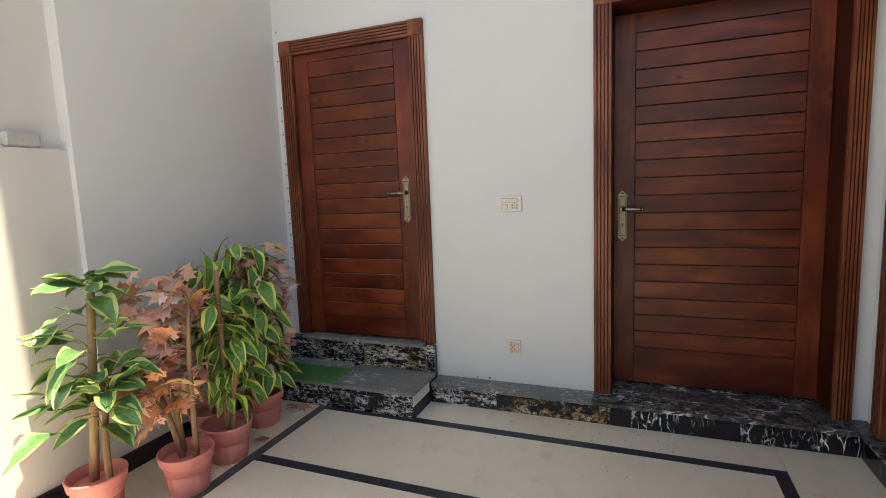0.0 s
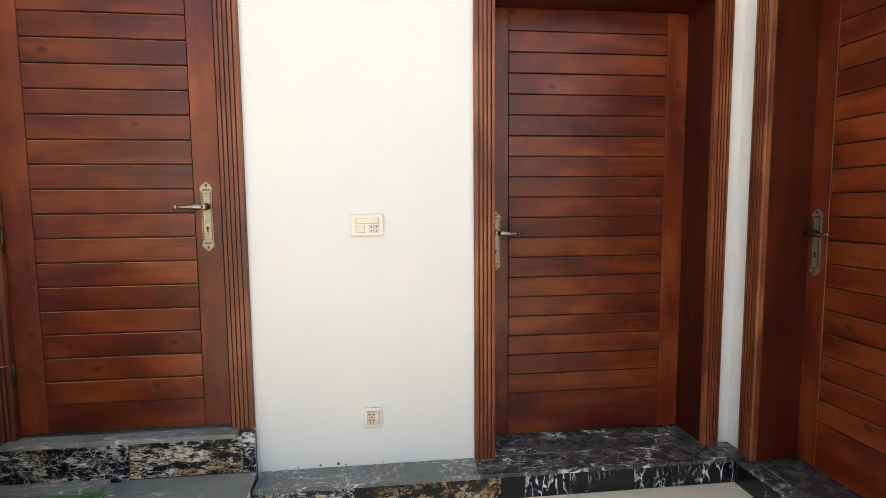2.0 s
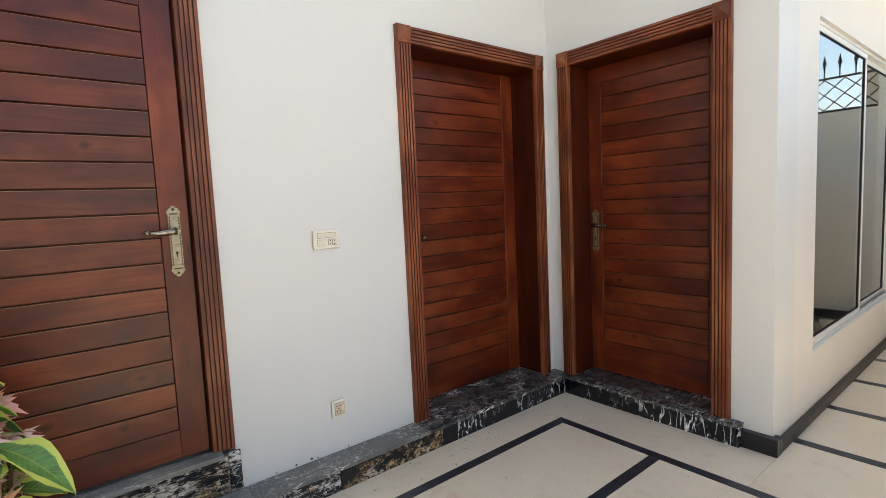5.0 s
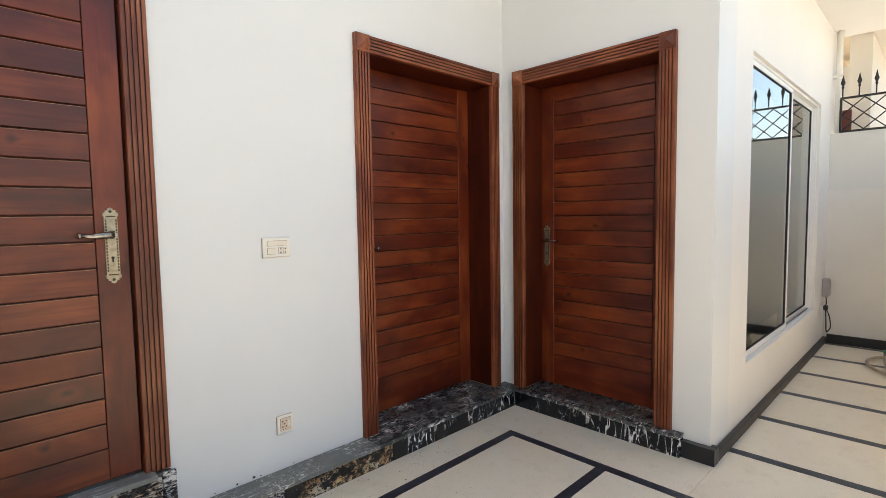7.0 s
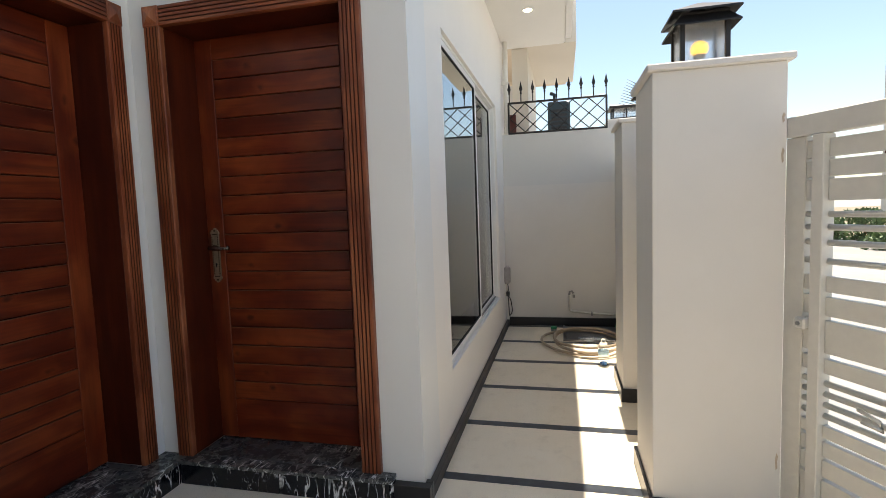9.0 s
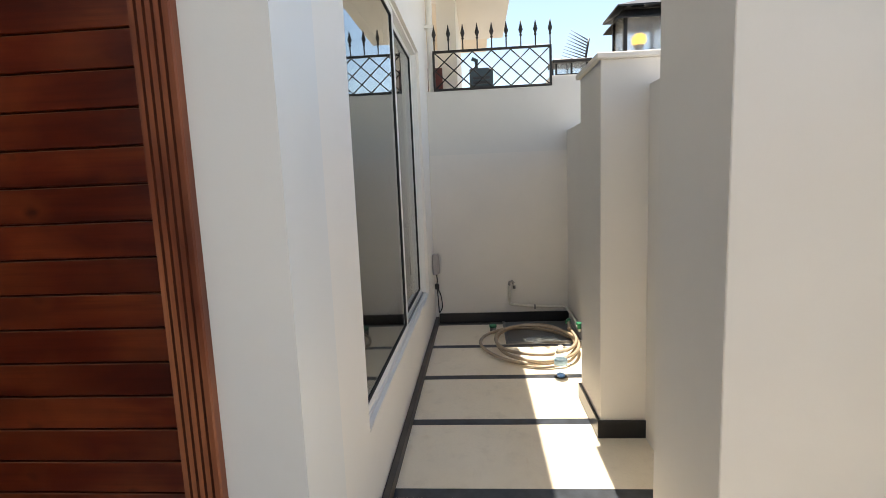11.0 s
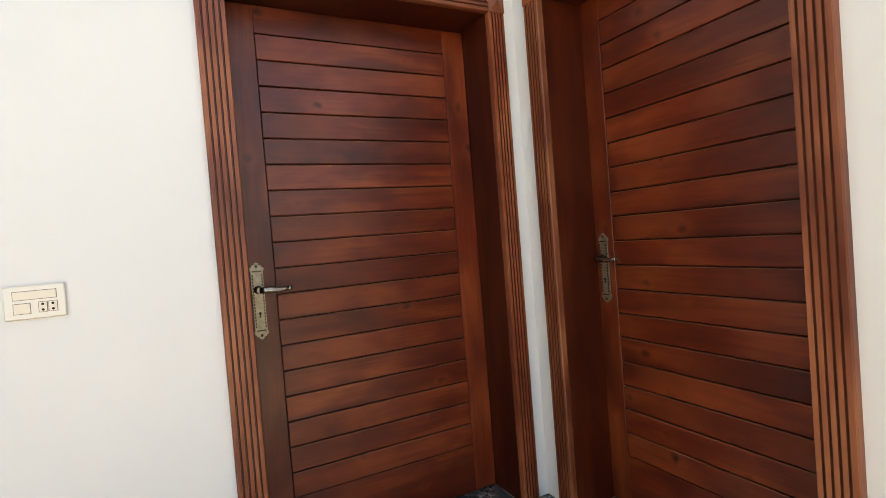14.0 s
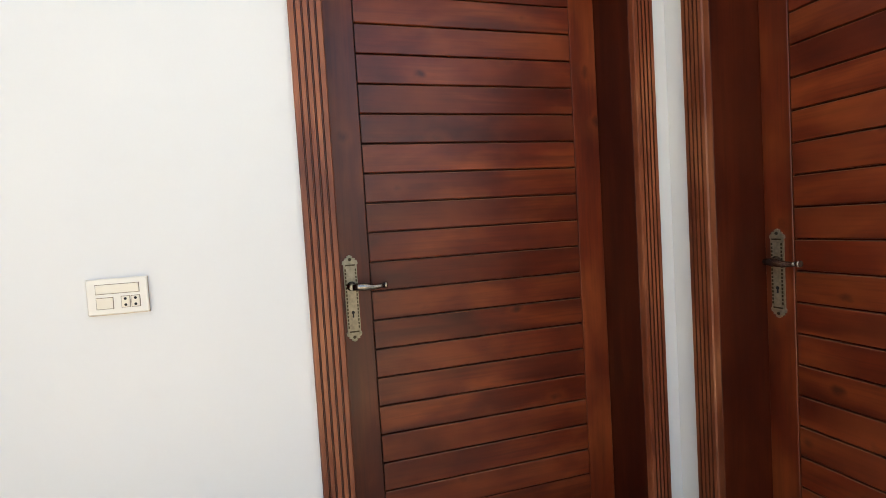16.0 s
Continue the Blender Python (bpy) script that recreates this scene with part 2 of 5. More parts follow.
PIPE = mat_plain("pale_pipe", (0.62, 0.60, 0.54), 0.45)
HOSE = mat_plain("yellowed_hose", (0.46, 0.36, 0.26), 0.4, vary=0.7, scale=12)
POT = mat_plain("terracotta_plastic", (0.70, 0.25, 0.225), 0.46, vary=0.9, scale=9)
SOIL = mat_plain("dry_soil", (0.10, 0.065, 0.045), 0.95, vary=0.4, scale=60, bump=0.6)
BARK = mat_wood("thin_bark", 2, (0.16, 0.085, 0.042), (0.34, 0.21, 0.115), (0.50, 0.34, 0.19), 0.6, 60.0, knots=False)
VINE = mat_plain("pale_stalk", (0.44, 0.27, 0.12), 0.6)
BOX_GREY = mat_plain("grey_plastic", (0.36, 0.34, 0.34), 0.5)
TEAL = mat_plain("dark_teal_metal", (0.012, 0.028, 0.034), 0.4)
RED_DOOR = mat_plain("red_brown_door", (0.11, 0.020, 0.014), 0.4)
GREEN_PL = mat_plain("green_plastic", (0.02, 0.22, 0.10), 0.4)
BLUE_PL = mat_plain("blue_plastic", (0.08, 0.30, 0.75), 0.35)
LABEL_BLUE = mat_plain("pale_blue_label", (0.45, 0.66, 0.80), 0.4)
PAPER = mat_plain("white_paper", (0.78, 0.77, 0.74), 0.7)
TRACK = mat_plain("dull_metal", (0.30, 0.30, 0.30), 0.45, 0.8)

w = Mat("terrazzo")
v = w.coords()
speck = w.noise(v, 260, 2)
cloud = w.noise(v, 2.2, 6, 0.62)
dirt = w.noise(v, 9, 8, 0.75)
c = w.ramp(cloud, [(0.3, (0.80, 0.70, 0.545)), (0.7, (0.86, 0.775, 0.635))])
c = w.mix(w.ramp(speck, [(0.55, 0.0), (0.72, 0.35)]), c, (0.33, 0.27, 0.20))
c = w.mix(w.ramp(dirt, [(0.53, 0.0), (0.78, 0.42)]), c, (0.46, 0.38, 0.28))
rust = w.noise(v, 3.1, 7, 0.72, 0.6)
c = w.mix(w.ramp(rust, [(0.62, 0.0), (0.74, 0.5)]), c, (0.62, 0.40, 0.22))
w.base(c).set(Roughness=w.ramp(cloud, [(0.3, 0.3), (0.7, 0.46)])).bump(speck, 0.04, 0.0006)
TERRAZZO = w.m

w = Mat("concrete_road")
v = w.coords(shift=False)
c = w.ramp(w.noise(v, 0.6, 8, 0.7), [(0.3, (0.26, 0.25, 0.235)), (0.7, (0.36, 0.345, 0.325))])
g = w.noise(v, 60, 4)
w.base(w.mix(w.ramp(g, [(0.5, 0.0), (0.8, 0.4)]), c, (0.25, 0.24, 0.22))).set(Roughness=0.85).bump(g, 0.3, 0.004)
ROAD = w.m

w = Mat("artificial_grass")
v = w.coords()
c = w.ramp(w.noise(v, 90, 3), [(0.3, (0.04, 0.15, 0.045)), (0.7, (0.14, 0.40, 0.11))])
w.base(c).set(Roughness=0.7)
TURF = w.m

w = Mat("tinted_glass")
w.base((0.62, 0.64, 0.63)).set(Roughness=0.004, IOR=2.9, Specular_Tint=(0.93, 1.0, 0.94, 1), Transmission_Weight=1.0)
GLASS = w.m
w = Mat("clear_plastic")
w.base((0.93, 0.97, 0.98)).set(Roughness=0.05, IOR=1.03, Transmission_Weight=0.92)
CLEAR = w.m
w = Mat("lantern_glass")
w.base((0.92, 0.93, 0.93)).set(Roughness=0.25, IOR=1.3, Transmission_Weight=0.9)
LANTERN_GLASS = w.m
w = Mat("lit_bulb")
w.base((0.9, 0.6, 0.2)).set(Emission_Color=(1.0, 0.55, 0.10, 1), Emission_Strength=0.9)
BULB = w.m
w = Mat("downlight_glow")
w.base((0.9, 0.9, 0.85)).set(Emission_Color=(1.0, 0.93, 0.8, 1), Emission_Strength=5.0)
GLOW = w.m


def mat_leaf(name, inner, edge, inner2, start):
    """A leaf with an uneven pale margin, a pale midrib and slanting side veins."""
    w = Mat(name)
    sep = w.t.nodes.new("ShaderNodeSeparateXYZ")
    w.ln(w.co.outputs["UV"], sep.inputs[0])
    nz = w.noise(w.coords((1, 1, 1)), 34, 5)
    broad = w.noise(w.coords((1, 1, 1)), 9, 2)
    wob = w.mix(0.75, sep.outputs[0], w.ramp(broad, [(0.3, 0.0), (0.7, 0.5)]), "ADD")
    wob = w.mix(0.3, wob, nz, "ADD")
    body = w.mix(w.random(), inner, inner2)
    body = w.mix(w.ramp(nz, [(0.4, 0.0), (0.72, 0.6)]), body, tuple(x * 0.45 for x in inner))
    slant = w.n("Math")
    slant.operation = "MULTIPLY_ADD"
    slant.inputs[1].default_value = -0.22
    w.ln(sep.outputs[0], slant.inputs[0])
    w.ln(sep.outputs[1], slant.inputs[2])
    comb = w.t.nodes.new("ShaderNodeCombineXYZ")
    w.ln(slant.outputs[0], comb.inputs[0])
    wave = w.n("TexWave", Scale=4.2, Distortion=0.8)
    w.ln(comb.outputs[0], wave.inputs["Vector"])
    rib = w.ramp(wave.outputs["Color"], [(0.80, 0.0), (1.0, 0.2)])
    body = w.mix(rib, body, tuple(min(0.6, x * 1.7) for x in inner2))
    body = w.mix(w.ramp(sep.outputs[0], [(0.02, 0.45), (0.08, 0.0)]), body, tuple(x * 0.6 for x in edge))
    c = w.mix(w.ramp(wob, [(start + 0.22, 0.0), (start + 0.44, 0.95)]), body, edge)
    w.base(c).set(Roughness=0.4)
    w.bump(w.mix(0.4, nz, wave.outputs["Color"]), 0.13, 0.002)
    return w.m


LEAF = mat_leaf("variegated_leaf", (0.060, 0.185, 0.062), (0.52, 0.62, 0.20), (0.15, 0.32, 0.10), 0.75)
LEAF_DEEP = mat_leaf("dark_variegated_leaf", (0.036, 0.135, 0.030), (0.56, 0.62, 0.12), (0.14, 0.31, 0.06), 0.72)


def mat_maple(name, stops):
    w = Mat(name)
    c = w.ramp(w.random(), stops)
    nz = w.noise(w.coords(), 25, 4)
    c = w.mix(w.ramp(nz, [(0.45, 0.0), (0.8, 0.35)]), c, (0.36, 0.12, 0.08))
    w.base(c).set(Roughness=0.55).bump(nz, 0.2, 0.002)
    return w.m


MAPLE_PINK = mat_maple("pink_maple", [(0.0, (0.52, 0.20, 0.17)), (0.35, (0.70, 0.38, 0.33)), (0.75, (0.82, 0.60, 0.52)), (1.0, (0.34, 0.11, 0.10))])
MAPLE_ORANGE = mat_maple("orange_maple", [(0.0, (0.72, 0.26, 0.10)), (0.3, (0.84, 0.43, 0.21)), (0.6, (0.72, 0.38, 0.31)), (0.85, (0.80, 0.50, 0.40)), (1.0, (0.84, 0.70, 0.32))])
w = Mat("bush_leaf")
w.base(w.ramp(w.noise(w.coords(shift=False), 3, 5), [(0.3, (0.07, 0.12, 0.045)), (0.7, (0.17, 0.24, 0.10))])).set(Roughness=0.6)
BUSH = w.m


# ---- building blocks ----
def box(bm, x0, x1, y0, y1, z0, z1, bevel=0.0, segs=1):
    vs = [bm.verts.new(p) for p in ((x0, y0, z0), (x1, y0, z0), (x1, y1, z0), (x0, y1, z0), (x0, y0, z1), (x1, y0, z1), (x1, y1, z1), (x0, y1, z1))]
    fs = [bm.faces.new([vs[i] for i in q]) for q in ((3, 2, 1, 0), (4, 5, 6, 7), (0, 1, 5, 4), (1, 2, 6, 5), (2, 3, 7, 6), (3, 0, 4, 7))]
    if bevel:
        edges = list({e for f in fs for e in f.edges})
        bmesh.ops.bevel(bm, geom=edges, offset=bevel, segments=segs, affect="EDGES", profile=0.5)
    return bm


def boxes(*rows, bevel=0.0):
    bm = bmesh.new()
    for r in rows:
        box(bm, *r, bevel=bevel)
    return bm


def tube(bm, pts, radius, sides=8, caps=True):
    """A round tube along points; radius may be a list."""
    pts = [Vector(p) for p in pts]
    rings = []
    up = Vector((0.123, 0.271, 0.95)).normalized()
    for i, p in enumerate(pts):
        d = (pts[min(i + 1, len(pts) - 1)] - pts[max(i - 1, 0)]).normalized()
        a = d.cross(up)
        if a.length < 0.05:
            a = d.cross(Vector((1, 0, 0)))
        a.normalize()
        b = d.cross(a)
        r = radius[i] if isinstance(radius, (list, tuple)) else radius
        rings.append([bm.verts.new(p + r * (math.cos(k * math.tau / sides) * a + math.sin(k * math.tau / sides) * b)) for k in range(sides)])
    for r0, r1 in zip(rings, rings[1:]):
        for k in range(sides):
            f = bm.faces.new((r0[k], r0[(k + 1) % sides], r1[(k + 1) % sides], r1[k]))
            f.smooth = True
    if caps:
        bm.faces.new(rings[0][::-1])
        bm.faces.new(rings[-1])
    return bm


def lathe(bm, profile, sides=20, at=(0, 0, 0), ribs=0.0):
    """Turn (radius, height) pairs round the upright axis."""
    rings = []
    for r, z in profile:
        ring = []
        for k in range(sides):
            rr = r + (ribs if k % 2 else 0.0)
            a = k * math.tau / sides
            ring.append(bm.verts.new((at[0] + rr * math.cos(a), at[1] + rr * math.sin(a), at[2] + z)))
        rings.append(ring)
    for r0, r1 in zip(rings, rings[1:]):
        for k in range(sides):
            f = bm.faces.new((r0[k], r0[(k + 1) % sides], r1[(k + 1) % sides], r1[k]))
            f.smooth = True
    bm.faces.new(rings[0][::-1])
    bm.faces.new(rings[-1])
    return bm


def prism(bm, outline, z0, z1, plane="xy"):
    """Extrude a closed outline of (u, v) from z0 to z1; plane xz lays it upright with depth along y."""
    def at(u, v, w):
        return (u, v, w) if plane == "xy" else (u, w, v)
    a = [bm.verts.new(at(u, v, z0)) for u, v in outline]
    b = [bm.verts.new(at(u, v, z1)) for u, v in outline]
    n = len(outline)
    for i in range(n):
        bm.faces.new((a[i], a[(i + 1) % n], b[(i + 1) % n], b[i]))
    bm.faces.new(a[::-1])
    bm.faces.new(b)
    bmesh.ops.recalc_face_normals(bm, faces=bm.faces[:])
    return bm


def to_mesh(name, bm, material):
    me = bpy.data.meshes.new(name)
    bm.to_mesh(me)
    bm.free()
    me.materials.append(material)
    return me


def part(name, bm, material, parent, label=""):
    ob = new(name, to_mesh(name, bm, material))
    ob.parent = parent
    if label:
        ob["label"] = label
    return ob


def piece(name, me, parent, m=None):
    """A piece on shared mesh data."""
    ob = new(name, me)
    ob.parent = parent
    if m is not None:
        ob.matrix_basis = m
    return ob


def thing(name, label, category, m=None, group="", kind=""):
    ob = new(name)
    ob.empty_display_size = 0.1
    if m is not None:
        ob.matrix_basis = m
    return tagged(ob, label, category, group, kind)


def solid(name, bm, material, label, category, kind="structure", m=None, group=""):
    ob = new(name, to_mesh(name, bm, material))
    if m is not None:
        ob.matrix_basis = m
    return tagged(ob, label, category, group, kind)


# ---- setting: walls, slab, plinths ----
ROOF = 3.13          # underside of the slab over the passage
HIGH = 5.10          # underside of the unseen slab over the porch, set high for sky light
XL = -3.38           # inner face of the side wall
YW = -1.41           # face of the window wall
XE = 3.46            # face of the wall that ends the passage
TOP = 2.343          # top of the door surrounds

A_X0, A_X1, A_Z0 = -3.316, -2.262, 0.335
B_X0, B_X1, B_Z0 = -1.277, -0.070, 0.125
C_Y0, C_Y1, C_Z0 = -0.106, -1.208, 0.125
AW = 0.094           # width of a fluted surround

wall_main = solid("wall_main", boxes(
    (XL - 0.24, A_X0 + 0.02, 0, 0.3, 0, HIGH), (A_X0 + 0.02, A_X1 - 0.02, 0, 0.3, TOP - 0.02, HIGH),
    (A_X1 - 0.02, B_X0 + 0.02, 0, 0.3, 0, HIGH), (B_X0 + 0.02, B_X1 - 0.02, 0, 0.3, TOP - 0.02, HIGH),
    (B_X1 - 0.02, 0.3, 0, 0.3, 0, HIGH),
    (A_X0 + 0.02, A_X1 - 0.02, 0.1, 0.3, 0, TOP - 0.02), (B_X0 + 0.02, B_X1 - 0.02, 0.262, 0.3, 0, TOP - 0.02)),
    WALL, "smooth white painted porch wall with two door openings", "wall")
hole = to_mesh("nail_hole", lathe(bmesh.new(), [(0.0055, 0), (0.0045, 0.003)], 8), DARK)
random.seed(4)
for k, z in enumerate((2.42, 2.23, 1.92, 1.83, 1.74, 1.66, 1.54, 1.46, 1.37, 1.28, 1.20, 1.12, 1.04, 0.95, 0.87)):
    piece("nail_hole", hole, wall_main, pose(-3.347 + random.uniform(-0.004, 0.004), -0.0005, z, 90, 0, 0))

for x, r in ((-2.085, 0.004), (-1.985, 0.006), (-1.905, 0.008), (-1.872, 0.004), (-1.70, 0.004)):
    bm = prism(bmesh.new(), [(r * math.cos(a) * (0.7 + 0.3 * math.sin(2 * a + x * 9)), 0.9 * r * math.sin(a)) for a in (0, 0.9, 1.7, 2.6, 3.4, 4.3, 5.4)], -0.001, 0.0012, "xz")
    ob = part("paint_chip", bm, GROUT, wall_main)
    ob.location = (x, -0.0005, 0.128 + r * 1.2)
wall_side = solid("wall_side", boxes((XL - 0.24, XL, -1.395, 0, 0, HIGH)), WALL, "smooth white painted side wall of the porch", "wall")
wall_boundary = solid("wall_boundary_side", boxes((XL - 0.24, XL - 0.035, -3.1, -1.395, 0, 1.56), (XL - 0.24, XL - 0.075, -3.1, -1.395, 1.56, 2.55)),
                      WALL_OUT, "white plastered boundary wall with a shallow ledge", "wall")
solid("plaster_block", boxes((XL - 0.0755, XL - 0.036, -1.63, -1.49, 1.56, 1.63), bevel=0.012), mat_plain("grey_plaster", (0.50, 0.49, 0.47), 0.85, scale=60, bump=0.5), "lump of grey-white plaster on the wall ledge", "plaster", kind="")

wall_c = solid("wall_inner", boxes(
    (0, 0.3, C_Y0 - 0.02, 0, 0, ROOF), (0, 0.3, C_Y1 + 0.02, C_Y0 - 0.02, TOP - 0.02, ROOF),
    (0, 0.3, YW, C_Y1 + 0.02, 0, ROOF), (0.262, 0.3, C_Y1 + 0.02, C_Y0 - 0.02, 0, TOP - 0.02)),
    WALL, "smooth white painted return wall with a door opening", "wall")
WX0, WX1, WZ0, WZ1 = 0.645, 2.945, 0.396, 2.325
wall_window = solid("wall_window", boxes(
    (0.3, WX0, YW, YW + 0.24, 0, ROOF), (WX1, XE + 0.24, YW, YW + 0.24, 0, ROOF),
    (WX0, WX1, YW, YW + 0.24, 0, WZ0), (WX0, WX1, YW, YW + 0.24, WZ1, ROOF)),
    WALL_FRESH, "cream-white painted outer wall with a wide sliding window", "wall")
room = solid("room_behind_window", boxes(
    (0.3, XE, 1.2, 1.3, 0, ROOF), (0.3, 0.32, YW + 0.24, 1.2, 0, ROOF), (XE - 0.02, XE, YW + 0.24, 1.2, 0, ROOF),
    (0.32, XE - 0.02, YW + 0.24, 1.2, 0.0, 0.05)), WALL, "plain painted walls of the room behind the window", "wall")
wall_end = solid("wall_end", boxes((XE, XE + 0.2, -3.0, YW, 0, 1.552)),
                 WALL_OUT, "white plastered wall that ends the passage, with a plaster ledge", "wall")
part("upper_course", boxes((XE + 0.03, XE + 0.2, -2.525, YW, 1.553, 2.115), (XE + 0.03, XE + 0.2, -3.0, -2.525, 1.553, 2.19)), mat_paint("darker_wall_paint", (0.65, 0.64, 0.615)), wall_end, "recessed upper course in a slightly darker colour")
wall_front = solid("wall_front", boxes((0.5, 1.33, -2.84, -2.64, 0, 1.72), (1.8, XE, -2.84, -2.64, 0, 1.72)), WALL_OUT,
                   "white plastered boundary wall between the pillars", "wall")
PORCH_X, PORCH_Y = -0.35, -1.72   # where the unseen high slab over the forecourt ends, set to admit light
# The reach to XE + 0.36 keeps a sun streak off the floor.
ceiling = solid("ceiling", boxes(
    (XL - 0.24, PORCH_X, PORCH_Y, 0.3, HIGH, HIGH + 0.22), (PORCH_X, PORCH_X + 0.15, -2.16, 0.3, ROOF + 0.221, HIGH + 0.22),
    (PORCH_X, XE + 0.36, -2.09, 0.3, ROOF, ROOF + 0.22), (PORCH_X, XE + 0.36, -2.105, -2.09, ROOF + 0.012, ROOF + 0.22),
    (PORCH_X, XE + 0.2, -2.165, -2.105, ROOF, ROOF + 0.42), (0.3, XE, -2.09 + 0.9, 1.3, ROOF + 0.001, ROOF + 0.2)),
    CEIL, "smooth white painted passage slab with a drip groove, and an unseen higher slab over the porch", "ceiling")


def downlight(x, y):
    e = thing("ceiling_light", "small round recessed ceiling downlight, lit", "light", pose(x, y, ROOF))
    bm = lathe(bmesh.new(), [(0.052, -0.004), (0.055, -0.001), (0.055, 0.0)], 24)
    part("bezel", bm, WHITE_PL, e)
    part("lens", lathe(bmesh.new(), [(0.040, -0.006), (0.040, -0.004)], 24), GLOW, e, "glowing white lens")


downlight(2.72, -1.76)


# ---- floor: terrazzo panels set between dark strips ----
floor = solid("floor", boxes((XL - 0.02, XE, -2.95, 0.0, -0.12, -0.006)), GROUT, "beige terrazzo floor panels divided by dark strips", "floor")
S = 0.058
PX0, PX1 = -2.905, -0.412
lines_y = [-0.373 - 0.613 * k for k in range(4)]


def slab_panel(name, x0, x1, y0, y1, mat, top=0.0):
    bm = boxes((x0 + 0.001, x1 - 0.001, y0 + 0.001, y1 - 0.001, -0.02, top))
    cx, cy = (x0 + x1) / 2, (y0 + y1) / 2
    bmesh.ops.translate(bm, vec=(-cx, -cy, 0), verts=bm.verts[:])
    ob = part(name, bm, mat, floor)
    ob.location = (cx, cy, 0)


slab_panel("floor_strip", PX1 - S, PX1, -2.95, lines_y[0], STRIP)
slab_panel("floor_strip", PX0, PX0 + S, -2.95, lines_y[0], STRIP_DUSTY)
for y in lines_y:
    slab_panel("floor_strip", PX0 + S, PX1 - S, y - S, y, STRIP)
edges_y = [y - S for y in lines_y]
for y1, y0 in zip(edges_y, lines_y[1:] + [-2.95]):
    slab_panel("floor_panel", PX0 + S, PX1 - S, y0, y1, TERRAZZO)
slab_panel("floor_panel", PX0, PX1, lines_y[0], -0.14, TERRAZZO)
slab_panel("floor_panel", XL - 0.02, PX0, -1.5, -0.14, TERRAZZO)
slab_panel("floor_panel", XL - 0.02, PX0, -2.95, -1.5, TERRAZZO)
slab_panel("floor_panel", PX1, -0.02, -1.44, -0.14, TERRAZZO)
lines_x = [0.205 + 0.632 * k for k in range(6)]
W_S = 0.066
slab_panel("floor_panel", PX1, lines_x[0], -2.95, -1.44, TERRAZZO)
for k, x in enumerate(lines_x[:5]):
    slab_panel("floor_strip", x, x + W_S, -2.66, -1.44, STRIP)
    slab_panel("floor_panel", x + W_S, min(lines_x[k + 1], XE), -2.66, -1.44, TERRAZZO)

# skirting
SK = 0.092
solid("skirting_side", boxes((XL, XL + 0.016, -1.395, -0.40, 0, SK), (XL - 0.035, XL - 0.019, -2.95, -1.395, 0, SK), bevel=0.002), SKIRT, "glossy black skirting along the side wall", "skirting")
solid("skirting_corner", boxes((-0.045, -0.002, YW - 0.035, -1.272, 0, SK), (0.0, 0.03, YW - 0.035, YW - 0.002, 0, SK), bevel=0.002), SKIRT,
      "glossy black skirting round the wall corner", "skirting")
solid("skirting_window", boxes((0.0305, XE, YW - 0.033, YW - 0.002, 0, 0.058), bevel=0.002), mat_plain("dusty_skirting", (0.035, 0.030, 0.027), 0.55, vary=1.8, scale=8), "low dusty black skirting under the window", "skirting")
solid("skirting_end", boxes((XE - 0.022, XE - 0.002, -2.64, YW - 0.036, 0, SK), bevel=0.002), SKIRT, "glossy black skirting on the end wall", "skirting")

# marble plinths: core, risers and treads
P_F = -0.148         # front of the long plinth
C_F = -0.068         # front of the short plinth
plinth = solid("plinth", boxes((-2.245, -0.0, P_F + 0.02, -0.002, 0, 0.104), (C_F + 0.02, -0.002, -1.26, P_F + 0.02, 0, 0.104)), GROUT,
               "low step clad in black veined marble below the doors", "step")


def clad(name, x0, x1, y0, y1, z0, z1, mat, parent, bevel=0.0025):
    bm = boxes((x0, x1, y0, y1, z0, z1), bevel=bevel)
    cx, cy, cz = (x0 + x1) / 2, (y0 + y1) / 2, z0
    bmesh.ops.translate(bm, vec=(-cx, -cy, -cz), verts=bm.verts[:])
    ob = part(name, bm, mat, parent)
    ob.location = (cx, cy, cz)
    return ob


for x0, x1, mat in ((-2.245, -1.826, M_BUSY), (-1.824, -1.182, M_GOLD), (-1.180, -0.562, M_BLACK), (-0.560, C_F + 0.02, M_BLACK)):
    clad("riser_tile", x0, x1, P_F, P_F + 0.018, 0.0, 0.105, mat, plinth)
for y0, y1 in ((-0.70, P_F), (-1.26, -0.702)):
    clad("riser_tile", C_F, C_F + 0.018, y0, y1, 0.0, 0.105, M_BLACK, plinth)
clad("riser_tile", C_F, -0.004, -1.274, -1.262, 0.0, 0.105, M_BLACK, plinth)
for x0, x1 in ((-2.245, -1.279), (-1.277, C_F - 0.012)):
    clad("tread_tile", x0, x1, P_F - 0.010, -0.001, 0.106, 0.125, M_LEDGE if x0 < -2 else M_DOORSTEP, plinth)
clad("tread_tile", C_F - 0.010, -0.001, -1.276, -0.001, 0.106, 0.1245, M_DOORSTEP, plinth)
clad("tread_tile", B_X0 + AW + 0.002, B_X1 - 0.082, 0.001, 0.26, 0.106, 0.1252, M_DOORSTEP, plinth)
clad("tread_tile", 0.001, 0.26, C_Y1 + AW + 0.002, C_Y0 - 0.090, 0.106, 0.1252, M_DOORSTEP, plinth)

